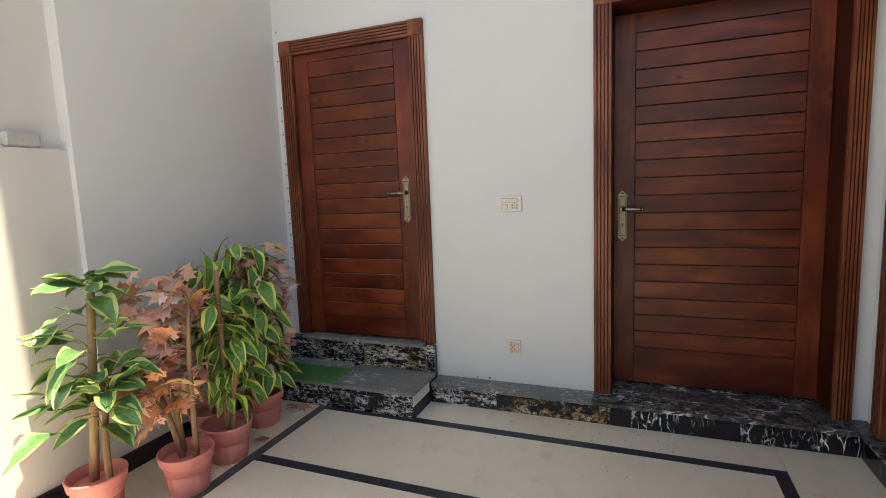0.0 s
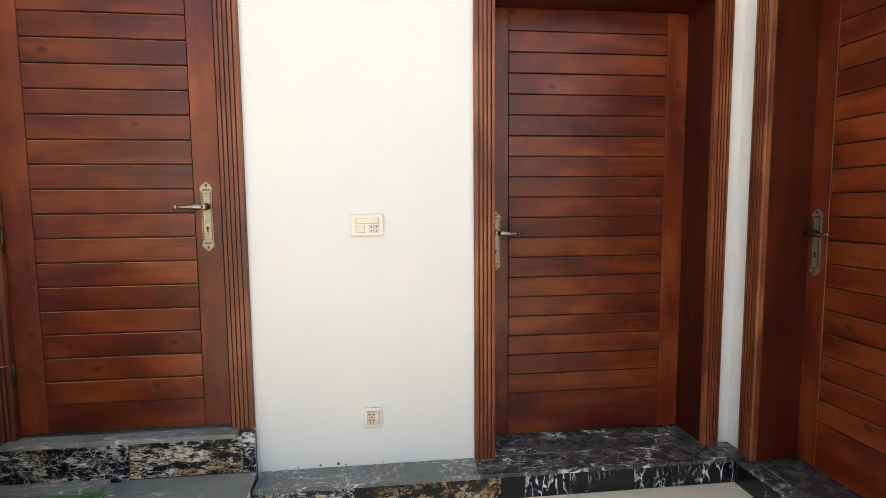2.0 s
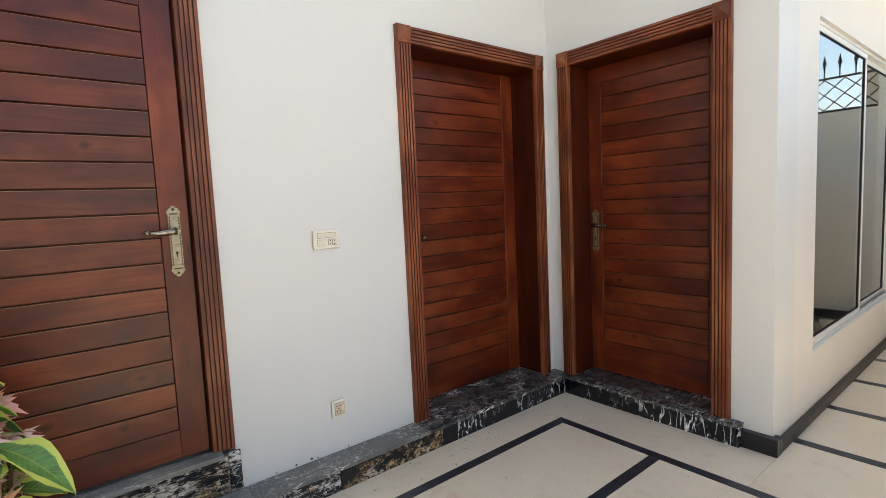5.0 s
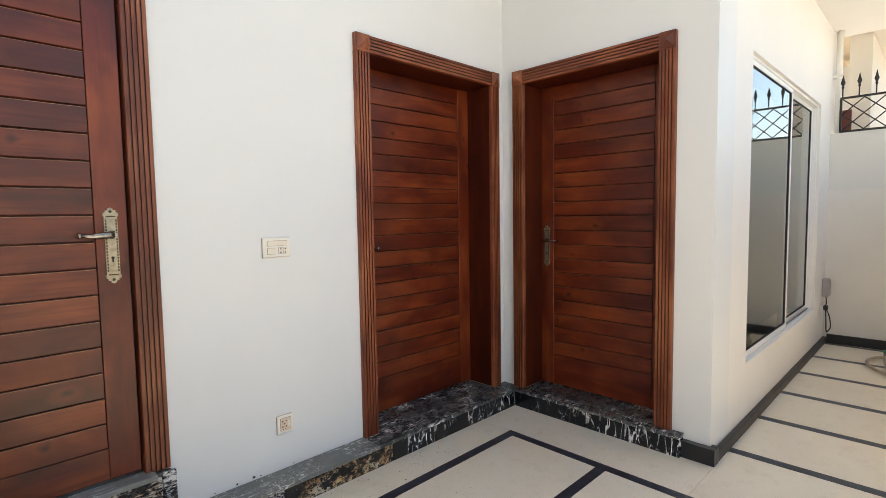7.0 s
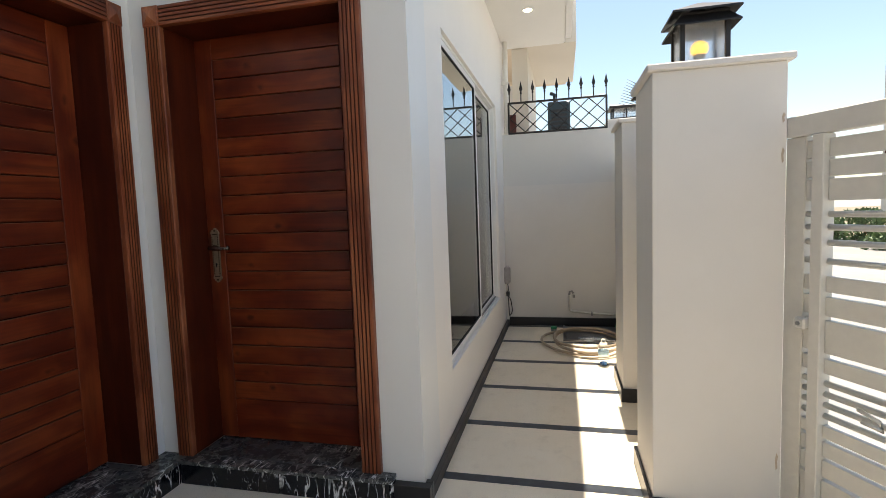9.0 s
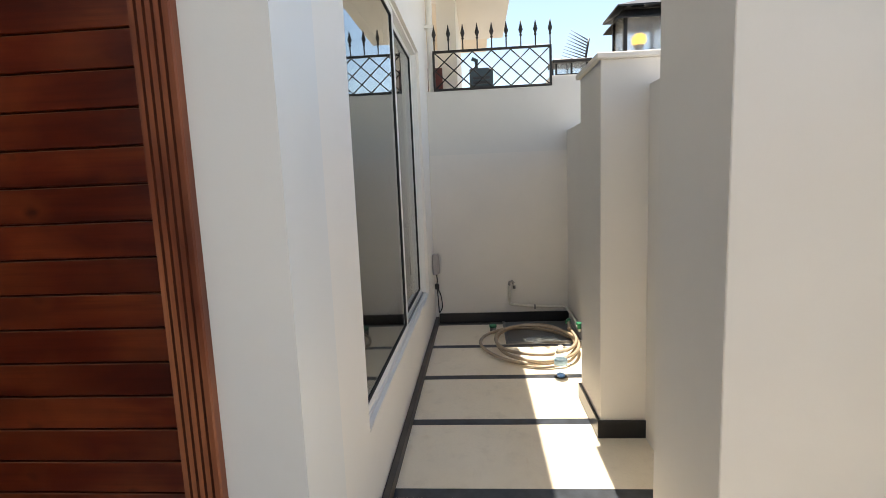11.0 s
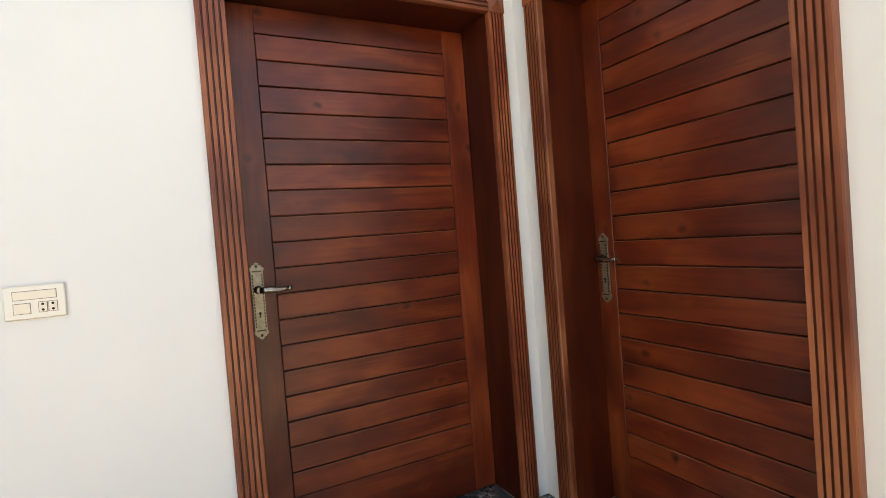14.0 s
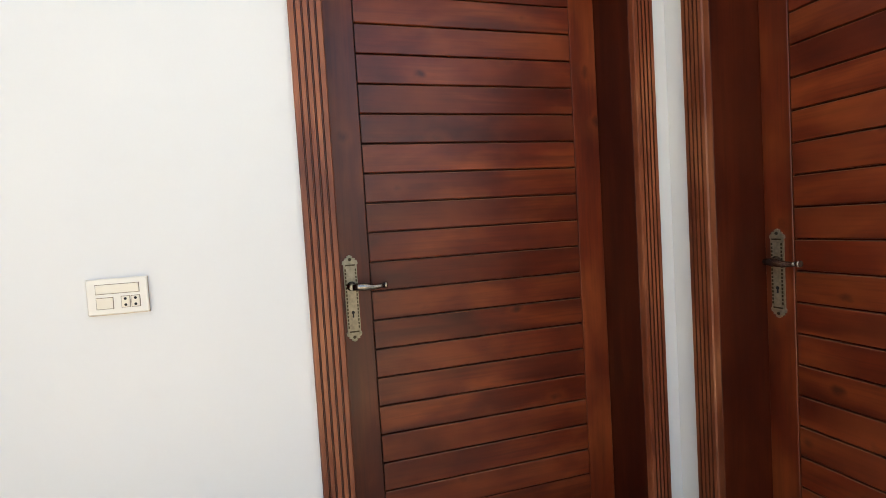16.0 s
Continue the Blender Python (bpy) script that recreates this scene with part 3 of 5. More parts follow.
# two steps at the higher door
ST_R, ST_F = -2.250, -0.397
steps = solid("door_steps", boxes((XL + 0.001, ST_R - 0.01, ST_F + 0.02, -0.06, 0.0, 0.134), (XL + 0.001, ST_R - 0.01, -0.045, -0.002, 0, 0.32)), GROUT,
              "two marble-clad steps in front of the higher door", "steps")
clad("riser_tile", XL + 0.002, -2.83, ST_F, ST_F + 0.018, 0, 0.135, M_BUSY, steps)
clad("riser_tile", -2.828, ST_R - 0.058, ST_F, ST_F + 0.018, 0, 0.135, M_BUSY, steps)
clad("riser_tile", ST_R - 0.056, ST_R - 0.006, ST_F, ST_F + 0.018, 0, 0.135, M_BUSY, steps)
clad("riser_tile", ST_R - 0.006, ST_R - 0.001, ST_F, -0.16, 0, 0.072, SKIRT, steps, 0.001)
clad("step_side", ST_R - 0.006, ST_R - 0.002, ST_F, -0.16, 0.073, 0.134, WALL, steps, 0.001)
clad("tread_tile", -2.80, ST_R + 0.002, ST_F - 0.012, -0.062, 0.136, 0.158, M_TREAD, steps)
clad("tread_tile", XL + 0.002, -2.803, ST_F - 0.008, -0.062, 0.136, 0.150, M_TREAD, steps)
clad("riser_tile", XL + 0.002, -2.77, -0.062, -0.046, 0.151, 0.318, M_BUSY, steps)
clad("riser_tile", -2.768, ST_R - 0.056, -0.062, -0.046, 0.1585, 0.318, M_WARM, steps)
clad("riser_tile", ST_R - 0.054, ST_R - 0.002, -0.062, -0.046, 0.1585, 0.334, M_BUSY, steps)
clad("tread_tile", A_X0 + 0.06, A_X1 - 0.062, -0.078, 0.0, 0.319, 0.340, M_TREAD, steps)


# ---- doors ----
def flute(length, width=AW, depth=0.028, back=0.0):
    """A surround board with four narrow flutes, standing along z from 0, across x from 0, its face towards -y."""
    out = [(0, back), (0, -depth * 0.8), (0.003, -depth)]
    n, edge = 4, 0.010
    pitch = (width - 2 * edge) / n
    for k in range(n):
        u = edge + pitch * (k + 0.5)
        for a in range(6):
            th = math.pi * a / 5
            out.append((u - math.cos(th) * pitch * 0.18, -depth + 0.007 * math.sin(th)))
    out += [(width - 0.003, -depth), (width, -depth * 0.8), (width, back)]
    bm = prism(bmesh.new(), out, 0, length)
    # Groove faces take the second material, with the shade put into its colour.
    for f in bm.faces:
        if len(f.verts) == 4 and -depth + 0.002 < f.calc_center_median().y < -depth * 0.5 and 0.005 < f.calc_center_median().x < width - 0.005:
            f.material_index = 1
    return bm


def turned(bm, m):
    bmesh.ops.transform(bm, matrix=m, verts=bm.verts[:])
    return bm


def corner_block(width=AW, depth=0.032):
    bm = boxes((0, width, -depth, 0, 0, width), bevel=0.002)
    b = 0.010
    c = [bm.verts.new(p) for p in ((b, -depth - 0.0005, b), (width - b, -depth - 0.0005, b), (width - b, -depth - 0.0005, width - b), (b, -depth - 0.0005, width - b))]
    tip = bm.verts.new((width / 2, -depth - 0.014, width / 2))
    for i in range(4):
        bm.faces.new((c[i], c[(i + 1) % 4], tip))
    return bm


def plate_outline(h, w):
    """Ornate ends with a small crest."""
    half = [(w / 2, 0.0), (w / 2, h / 2 - 0.034), (w / 2 + 0.004, h / 2 - 0.030), (w / 2 + 0.002, h / 2 - 0.020), (w / 2 - 0.005, h / 2 - 0.017),
            (w / 2 - 0.004, h / 2 - 0.011), (0.008, h / 2 - 0.010), (0.009, h / 2 - 0.004), (0.0, h / 2)]
    right = half[1:]
    top = [(-x, z) for x, z in right[:-1]][::-1]
    upper = right + top
    return upper + [(x, -z) for x, z in upper[::-1]]


def lock(parent, x, z, y, side):
    """Long lock plate with lever; side: +1 lever towards +x."""
    h, w = 0.292, 0.044
    plate = part("handle_plate", prism(bmesh.new(), plate_outline(h, w), -0.007, 0.0, "xz"), BRASS, parent, "antique brass lock plate with ornate ends")
    plate.location = (x, y, z)
    rim = bmesh.new()
    for sx in (-1, 1):
        for k in range(17):
            zz = -0.096 + 0.012 * k
            box(rim, sx * 0.017 - 0.0022, sx * 0.017 + 0.0022, -0.0095, -0.0065, zz - 0.004, zz + 0.004)
    for zz in (-0.112, 0.112):
        box(rim, -0.016, 0.016, -0.0092, -0.0065, zz - 0.0025, zz + 0.0025)
        lathe(rim, [(0.006, 0), (0.004, 0.003)], 8, (0, 0, 0))
        for vv in rim.verts[-16:]:
            vv.co = Vector((vv.co.x, -0.007 - vv.co.z, vv.co.y + zz * 1.17))
    part("beading", rim, BRASS_DARK, plate, "dark beaded rim")
    key = bmesh.new()
    turned(lathe(key, [(0.0055, 0), (0.0055, 0.002)], 10), pose(0, -0.007, -0.047, 90, 0, 0))
    box(key, -0.0025, 0.0025, -0.009, -0.007, -0.064, -0.047)
    part("keyhole", key, DARK, plate)
    lev = bmesh.new()
    turned(lathe(lev, [(0.015, 0), (0.016, 0.006), (0.011, 0.010), (0.0095, 0.040), (0.011, 0.050)], 14), pose(0, -0.007, 0.042, 90, 0, 0))
    pts = [(0.0, -0.052, 0.042), (side * 0.018, -0.054, 0.042), (side * 0.040, -0.056, 0.041), (side * 0.065, -0.055, 0.038), (side * 0.088, -0.053, 0.039), (side * 0.104, -0.052, 0.041)]
    tube(lev, pts, [0.011, 0.013, 0.0135, 0.0105, 0.0075, 0.008], 10)
    part("lever", lev, STEEL, plate, "worn nickel lever")
    knob = bmesh.new()
    tube(knob, [(side * 0.100, -0.052, 0.041), (side * 0.106, -0.052, 0.041), (side * 0.114, -0.052, 0.041)], [0.0085, 0.0115, 0.0105], 10)
    part("lever_end", knob, STEEL, plate)
    return plate


def door(name, label, width, z0, depth, planks, handle_side, stile, rail_top, rail_low, handle_z, m, hinges=False, aw=(AW, AW)):
    """A panelled door in a fluted surround. Local x runs to the right across the surround, y into the wall."""
    e = thing(name, label, "door", m, kind="structure")
    hgt = TOP - AW - z0

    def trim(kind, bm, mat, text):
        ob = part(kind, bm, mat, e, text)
        ob.data.materials.append(DEEP_SHADE)
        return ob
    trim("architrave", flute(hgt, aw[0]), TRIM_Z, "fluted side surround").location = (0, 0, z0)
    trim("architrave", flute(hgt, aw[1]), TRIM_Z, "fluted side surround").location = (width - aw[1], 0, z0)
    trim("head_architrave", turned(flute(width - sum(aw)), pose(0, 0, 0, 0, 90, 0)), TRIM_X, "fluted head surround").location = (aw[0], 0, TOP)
    for x, bw in ((0, aw[0]), (width - aw[1], aw[1])):
        bm = corner_block()
        bmesh.ops.scale(bm, vec=(bw / AW, 1, 1), verts=bm.verts[:])
        part("corner_block", bm, TRIM_Z, e, "carved square corner block").location = (x, 0, TOP - AW)
    x0, x1, z1 = aw[0], width - aw[1], TOP - AW
    jt = 0.03
    if depth > 0.05:
        part("jamb", boxes((x0 - jt, x0, 0.001, 0.26, z0, z1), bevel=0.002), WOOD_SHADE, e)
        part("jamb", boxes((x1, x1 + jt, 0.001, 0.26, z0, z1), bevel=0.002), WOOD_SHADE, e)
        part("head_jamb", boxes((x0 - jt, x1 + jt, 0.001, 0.26, z1 + 0.0005, z1 + jt), bevel=0.002), WOOD_SHADE, e)
        lx0, lx1, lz0, lz1 = x0 + 0.002, x1 - 0.002, z0 + 0.006, z1 - 0.002
        y = depth
    else:
        part("jamb", boxes((x0 - jt, x0 - 0.002, 0.001, 0.098, z0, z1)), WOOD_Z, e)
        part("jamb", boxes((x1 + 0.002, x1 + jt, 0.001, 0.098, z0, z1)), WOOD_Z, e)
        # Added dark sheet behind the leaf, for the shade in the gap round it.
        part("door_stop", boxes((x0 - 0.001, x1 + 0.001, 0.040, 0.060, z0, z1)), DEEP_SHADE, e)
        lx0, lx1, lz0, lz1 = x0 + 0.004, x1 - 0.008, z0 + 0.02, z1 - 0.005
        y = -0.004
    t = 0.04
    # The leaf shows only between planks; its dark wood stands for their shade.
    leaf = part("door_leaf", boxes((lx0, lx1, y + 0.016, y + t, lz0, lz1)), WOOD_SHADE, e, "dark varnished door leaf with level planks")
    px0, px1, pz0, pz1 = lx0 + stile[0], lx1 - stile[1], lz0 + rail_low, lz1 - rail_top
    part("stile", boxes((lx0, px0, y, y + 0.016, lz0, lz1), bevel=0.0015), WOOD_Z, leaf)
    part("stile", boxes((px1, lx1, y, y + 0.016, lz0, lz1), bevel=0.0015), WOOD_Z, leaf)
    part("rail", boxes((px0 + 0.0005, px1 - 0.0005, y, y + 0.016, lz0, pz0), bevel=0.0015), WOOD_X, leaf)
    part("rail", boxes((px0 + 0.0005, px1 - 0.0005, y, y + 0.016, pz1, lz1), bevel=0.0015), WOOD_X, leaf)
    ph = (pz1 - pz0) / planks
    w = px1 - px0
    prof = [(0.0, 0.008), (0.0008, 0.0035), (0.0028, 0.0016), (ph - 0.0074, 0.0016), (ph - 0.0052, 0.0036), (ph - 0.0048, 0.0125), (ph - 0.0048, 0.015), (0.0, 0.015)]
    bm = prism(bmesh.new(), [(yy, zz) for zz, yy in prof], -w / 2 + 0.004, w / 2 - 0.0035)
    turned(bm, Matrix(((0, 0, 1, 0), (1, 0, 0, 0), (0, 1, 0, 0), (0, 0, 0, 1))))
    bm.normal_update()
    # Upward bevels take the pale edge colour, their highlight painted in.
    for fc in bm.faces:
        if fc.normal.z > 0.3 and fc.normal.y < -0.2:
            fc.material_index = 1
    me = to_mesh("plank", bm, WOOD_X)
    me.materials.append(WORN_LIT if hinges else WORN_LIT_LESS)
    for k in range(planks):
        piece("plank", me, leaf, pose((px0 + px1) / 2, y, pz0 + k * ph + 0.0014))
    hx = lx1 - 0.056 if handle_side > 0 else lx0 + 0.047
    lock(e, hx, handle_z, y - 0.0005, -handle_side)
    if hinges:
        for z in (0.62, 1.18, 1.78, 2.05):
            hb = tube(bmesh.new(), [(lx0 - 0.002, -0.012, z - 0.05), (lx0 - 0.002, -0.012, z + 0.05)], 0.007, 8)
            part("hinge", hb, BRASS_DARK, e, "small dark hinge barrel")
    return e


door("door_1", "closed dark red-brown plank door above two marble steps", A_X1 - A_X0, A_Z0, 0.0, 17, 1, (0.108, 0.107), 0.050, 0.122, 1.268, pose(A_X0, 0, 0), True)
door("door_2", "closed recessed dark red-brown plank door on the porch wall", B_X1 - B_X0, B_Z0, 0.20, 18, -1, (0.112, 0.106), 0.104, 0.215, 1.128, pose(B_X0, 0, 0), aw=(AW, 0.080))
door("door_3", "closed recessed dark red-brown plank door on the return wall", C_Y0 - C_Y1, C_Z0, 0.20, 18, -1, (0.098, 0.105), 0.104, 0.215, 1.131, pose(0, C_Y0, 0, 0, 0, -90), aw=(0.088, AW))


# ---- sliding window ----
def window():
    e = thing("window_1", "wide white aluminium sliding window with tinted panes", "window", pose(0, YW, 0), kind="structure")
    f = 0.020
    part("window_frame", boxes((WX0, WX1, 0.022, 0.112, WZ0, WZ0 + f), (WX0, WX1, 0.022, 0.112, WZ1 - f, WZ1),
                               (WX0, WX0 + f, 0.022, 0.112, WZ0 + f, WZ1 - f), (WX1 - f, WX1, 0.022, 0.112, WZ0 + f, WZ1 - f), bevel=0.002), ALU, e)
    part("window_sill", boxes((WX0 + 0.002, WX1 - 0.002, 0.001, 0.0215, WZ0 + 0.0005, WZ0 + 0.008), bevel=0.001), ALU, e)
    part("sill_track", boxes((1.95, WX1 - 0.06, 0.040, 0.048, WZ0 + f, WZ0 + f + 0.014)), TRACK, e, "dull metal sliding track")
    s = 0.033
    for x0, x1, y0 in ((WX0 + f, 1.905, 0.027), (1.865, WX1 - f, 0.060)):
        z0, z1 = WZ0 + f, WZ1 - f
        sash = part("sash", boxes((x0, x1, y0, y0 + 0.028, z0, z0 + s), (x0, x1, y0, y0 + 0.028, z1 - s, z1), (x0, x0 + s, y0, y0 + 0.028, z0 + s, z1 - s),
                                  (x1 - s, x1, y0, y0 + 0.028, z0 + s, z1 - s), bevel=0.002), ALU, e)
        part("gasket", boxes((x0 + s, x1 - s, y0 + 0.004, y0 + 0.024, z0 + s, z0 + s + 0.006), (x0 + s, x1 - s, y0 + 0.004, y0 + 0.024, z1 - s - 0.006, z1 - s),
                             (x0 + s, x0 + s + 0.006, y0 + 0.004, y0 + 0.024, z0 + s + 0.006, z1 - s - 0.006), (x1 - s - 0.006, x1 - s, y0 + 0.004, y0 + 0.024, z0 + s + 0.006, z1 - s - 0.006)), GASKET, sash)
        part("pane", boxes((x0 + s + 0.006, x1 - s - 0.006, y0 + 0.011, y0 + 0.016, z0 + s + 0.006, z1 - s - 0.006)), GLASS, sash, "tinted reflective glass pane")
    pts = [(1.888, 0.055, 1.25), (1.888, 0.083, 1.26), (1.888, 0.093, 1.31), (1.888, 0.093, 1.36), (1.888, 0.083, 1.41), (1.888, 0.055, 1.42)]
    part("pull_handle", tube(bmesh.new(), pts, 0.009, 8), ALU, e, "white curved pull handle")


window()


# ---- switch and socket ----
def plate_box(name, label, x0, x1, z0, z1):
    e = thing(name, label, "switch", pose((x0 + x1) / 2, 0, (z0 + z1) / 2))
    w, h = x1 - x0, z1 - z0
    part("back_box", boxes((-w / 2 + 0.001, w / 2 - 0.001, -0.007, -0.0005, -h / 2 - 0.0015, h / 2 - 0.0015)), TAN, e, "tan rim behind the cover")
    part("cover", boxes((-w / 2, w / 2, -0.014, -0.007, -h / 2, h / 2), bevel=0.003), CREAM, e)
    return e, w, h


e, w, h = plate_box("light_switch", "cream double switch plate with small power holes on the white wall", -1.823, -1.682, 1.176, 1.270)


def inset(name, parent, x0, x1, z0, z1, mat, text=""):
    """A small raised plate on a dark backing whose colour holds the seam's shade."""
    part("seam", boxes((x0 - 0.0012, x1 + 0.0012, -0.0146, -0.0135, z0 - 0.0012, z1 + 0.0012)), SEAM_SHADE, parent)
    part(name, boxes((x0, x1, -0.0172, -0.0146, z0, z1), bevel=0.001), mat, parent, text)


def pin_hole(parent, x, z, r, mat):
    part("hole", turned(lathe(bmesh.new(), [(r, 0), (r, 0.001)], 8), pose(x, -0.0170, z, 90, 0, 0)), mat, parent)


inset("rocker", e, -0.048, 0.050, 0.008, 0.031, PALE_CREAM)
inset("rocker", e, -0.048, -0.011, -0.031, -0.003, PALE_CREAM)
for x in (0.018, 0.041):
    inset("outlet", e, x - 0.0095, x + 0.0095, -0.030, -0.002, PALE_CREAM)
    for z in (-0.024, -0.008):
        pin_hole(e, x, z, 0.0036, DARK)
e, w, h = plate_box("power_socket", "small cream power socket low on the white wall", -1.785, -1.703, 0.306, 0.396)
inset("insert", e, -w / 2 + 0.016, w / 2 - 0.012, -h / 2 + 0.014, h / 2 - 0.014, mat_plain("peach_plastic", (0.70, 0.56, 0.42), 0.35, vary=0.96))
for x, z in ((-0.015, 0.017), (0.003, 0.017), (-0.006, 0.004), (-0.015, -0.010), (0.003, -0.010)):
    pin_hole(e, x, z, 0.0036, DARK)
for x in (-0.012, 0.000):
    pin_hole(e, x, -0.022, 0.0026, DARK)
part("rocker", boxes((0.011, 0.024, -0.0200, -0.0170, -0.012, 0.018), bevel=0.001), PALE_CREAM, e)


# ---- pillars, lanterns, gate ----
def pillar(name, x0, x1, y0, y1, top, label):
    e = thing(name, label, "pillar", pose((x0 + x1) / 2, (y0 + y1) / 2, 0), kind="structure")
    a, b = (x1 - x0) / 2, (y1 - y0) / 2
    part("shaft", boxes((-a, a, -b, b, 0, top - 0.028), bevel=0.003), WALL_OUT, e)
    part("cap", boxes((-a - 0.022, a + 0.022, -b - 0.022, b + 0.022, top - 0.028, top), bevel=0.005), WALL_OUT, e, "thin projecting white cap")
    k = 0.016
    part("skirting", boxes((-a - k, -a - 0.001, -b - k, b + k, 0, SK), (a + 0.001, a + k, -b - k, b + k, 0, SK), (-a, a, b + 0.001, b + k, 0, SK), bevel=0.002), SKIRT, e)


pillar("pillar_1", 0.060, 0.50, -2.868, -2.393, 1.868, "square white plastered gate pillar with a lantern on top")
pillar("pillar_2", 1.335, 1.79, -2.90, -2.420, 1.868, "square white plastered boundary pillar with a black base band")


def lantern(x, y, z, s=1.0):
    e = thing("lantern", "black metal pillar lantern with frosted panes and a tiered roof", "lantern", pose(x, y, z), group="pillar lanterns")
    part("base_plate", boxes((-0.135 * s, 0.135 * s, -0.135 * s, 0.135 * s, 0, 0.020), bevel=0.002), IRON, e)
    h = 0.022
    t = 0.185
    for sx in (-1, 1):
        for sy in (-1, 1):
            part("post", boxes((sx * 0.094 * s - 0.009, sx * 0.094 * s + 0.009, sy * 0.094 * s - 0.009, sy * 0.094 * s + 0.009, 0.016, h + t), bevel=0.001), IRON, e)
    g = 0.085 * s
    for sx in (-1, 1):
        part("pane", boxes((sx * 0.094 * s - 0.002, sx * 0.094 * s + 0.002, -g, g, h, h + t)), LANTERN_GLASS, e)
        part("pane", boxes((-g, g, sx * 0.094 * s - 0.002, sx * 0.094 * s + 0.002, h, h + t)), LANTERN_GLASS, e)

    def hip(r0, r1, z0, z1, th):
        bm = bmesh.new()
        rows = []
        for r, zz in ((r0, z0), (r0, z0 + th), (r1, z1 + th), (r1, z1)):
            rows.append([bm.verts.new((a * r, b * r, zz)) for a, b in ((-1, -1), (1, -1), (1, 1), (-1, 1))])
        for r in range(4):
            for k in range(4):
                bm.faces.new((rows[r][k], rows[r][(k + 1) % 4], rows[(r + 1) % 4][(k + 1) % 4], rows[(r + 1) % 4][k]))
        if r1 < 0.02:
            bm.faces.new(rows[2])
        bmesh.ops.recalc_face_normals(bm, faces=bm.faces[:])
        return bm

    part("lower_roof", hip(0.140 * s, 0.092 * s, h + t - 0.035, h + t + 0.015, 0.006), IRON, e)
    part("upper_roof", hip(0.142 * s, 0.010, h + t + 0.018, h + t + 0.075, 0.008), IRON, e, "low black hipped roof")
    part("ceiling_plate", boxes((-0.1 * s, 0.1 * s, -0.1 * s, 0.1 * s, h + t, h + t + 0.022)), IRON, e)
    part("lamp_holder", lathe(bmesh.new(), [(0.016, 0.018), (0.018, 0.05), (0.026, 0.079)], 12), WHITE_PL, e)
    part("bulb", lathe(bmesh.new(), [(0.020, 0.078), (0.031, 0.086), (0.036, 0.102), (0.032, 0.120), (0.018, 0.132), (0.004, 0.135)], 16), BULB, e, "warm yellow bulb")


lantern(0.285, -2.618, 1.868, 0.9)
lantern(1.56, -2.66, 1.868)


def gate():
    e = thing("metal_gate", "white painted steel gate with level slats, standing ajar", "gate", pose(0.062, -2.896, 0, 0, 0, 180 + 27))
    # local x runs away from the hinge; the leaf stands in the xz plane
    part("hinge_post", boxes((-0.030, 0.050, -0.008, 0.03, 0.05, 1.551), bevel=0.003), GATE, e)
    part("top_rail", boxes((-0.02, 2.0, -0.022, 0.022, 1.552, 1.628), bevel=0.003), GATE, e)
    part("low_rail", boxes((0.056, 2.0, -0.02, 0.02, 0.06, 0.12), bevel=0.003), GATE, e)
    for x0 in (0.090, 1.05, 1.93):
        part("stile", boxes((x0, x0 + 0.044, -0.028, 0.028, 0.05, 1.551), bevel=0.003), GATE, e)
    me_rows = ((1.469, 1.533), (1.400, 1.459), (1.315, 1.391), (0.988, 1.045), (0.901, 0.970), (0.764, 0.885), (0.689, 0.744), (0.447, 0.495), (0.377, 0.434), (0.300, 0.364), (0.130, 0.287))
    for z0, z1 in me_rows:
        for x0, x1 in ((0.051, 0.089), (0.135, 1.049), (1.095, 1.929)):
            part("slat", boxes((x0, x1, -0.004, 0.022, z0, z1), bevel=0.002), GATE, e)
    for z in (1.267, 1.220, 1.165, 1.098, 0.650, 0.610, 0.570, 0.528):
        part("bar", tube(bmesh.new(), [(0.05, 0.008, z), (1.93, 0.008, z)], 0.0115, 8), GATE, e)
    part("latch_bracket", boxes((0.042, 0.088, -0.044, -0.006, 0.842, 0.884), bevel=0.006), GATE, e, "small white bolt bracket")
    nut = turned(lathe(bmesh.new(), [(0.008, 0), (0.008, 0.006)], 6), pose(0.065, -0.044, 0.863, 90, 0, 0))
    part("bolt", nut, TRACK, e)
    part("latch_bolt", tube(bmesh.new(), [(0.28, -0.035, 0.615), (0.35, -0.038, 0.60), (0.365, -0.045, 0.577), (0.30, -0.045, 0.582)], 0.007, 8), GATE, e, "small white drop bolt")


gate()


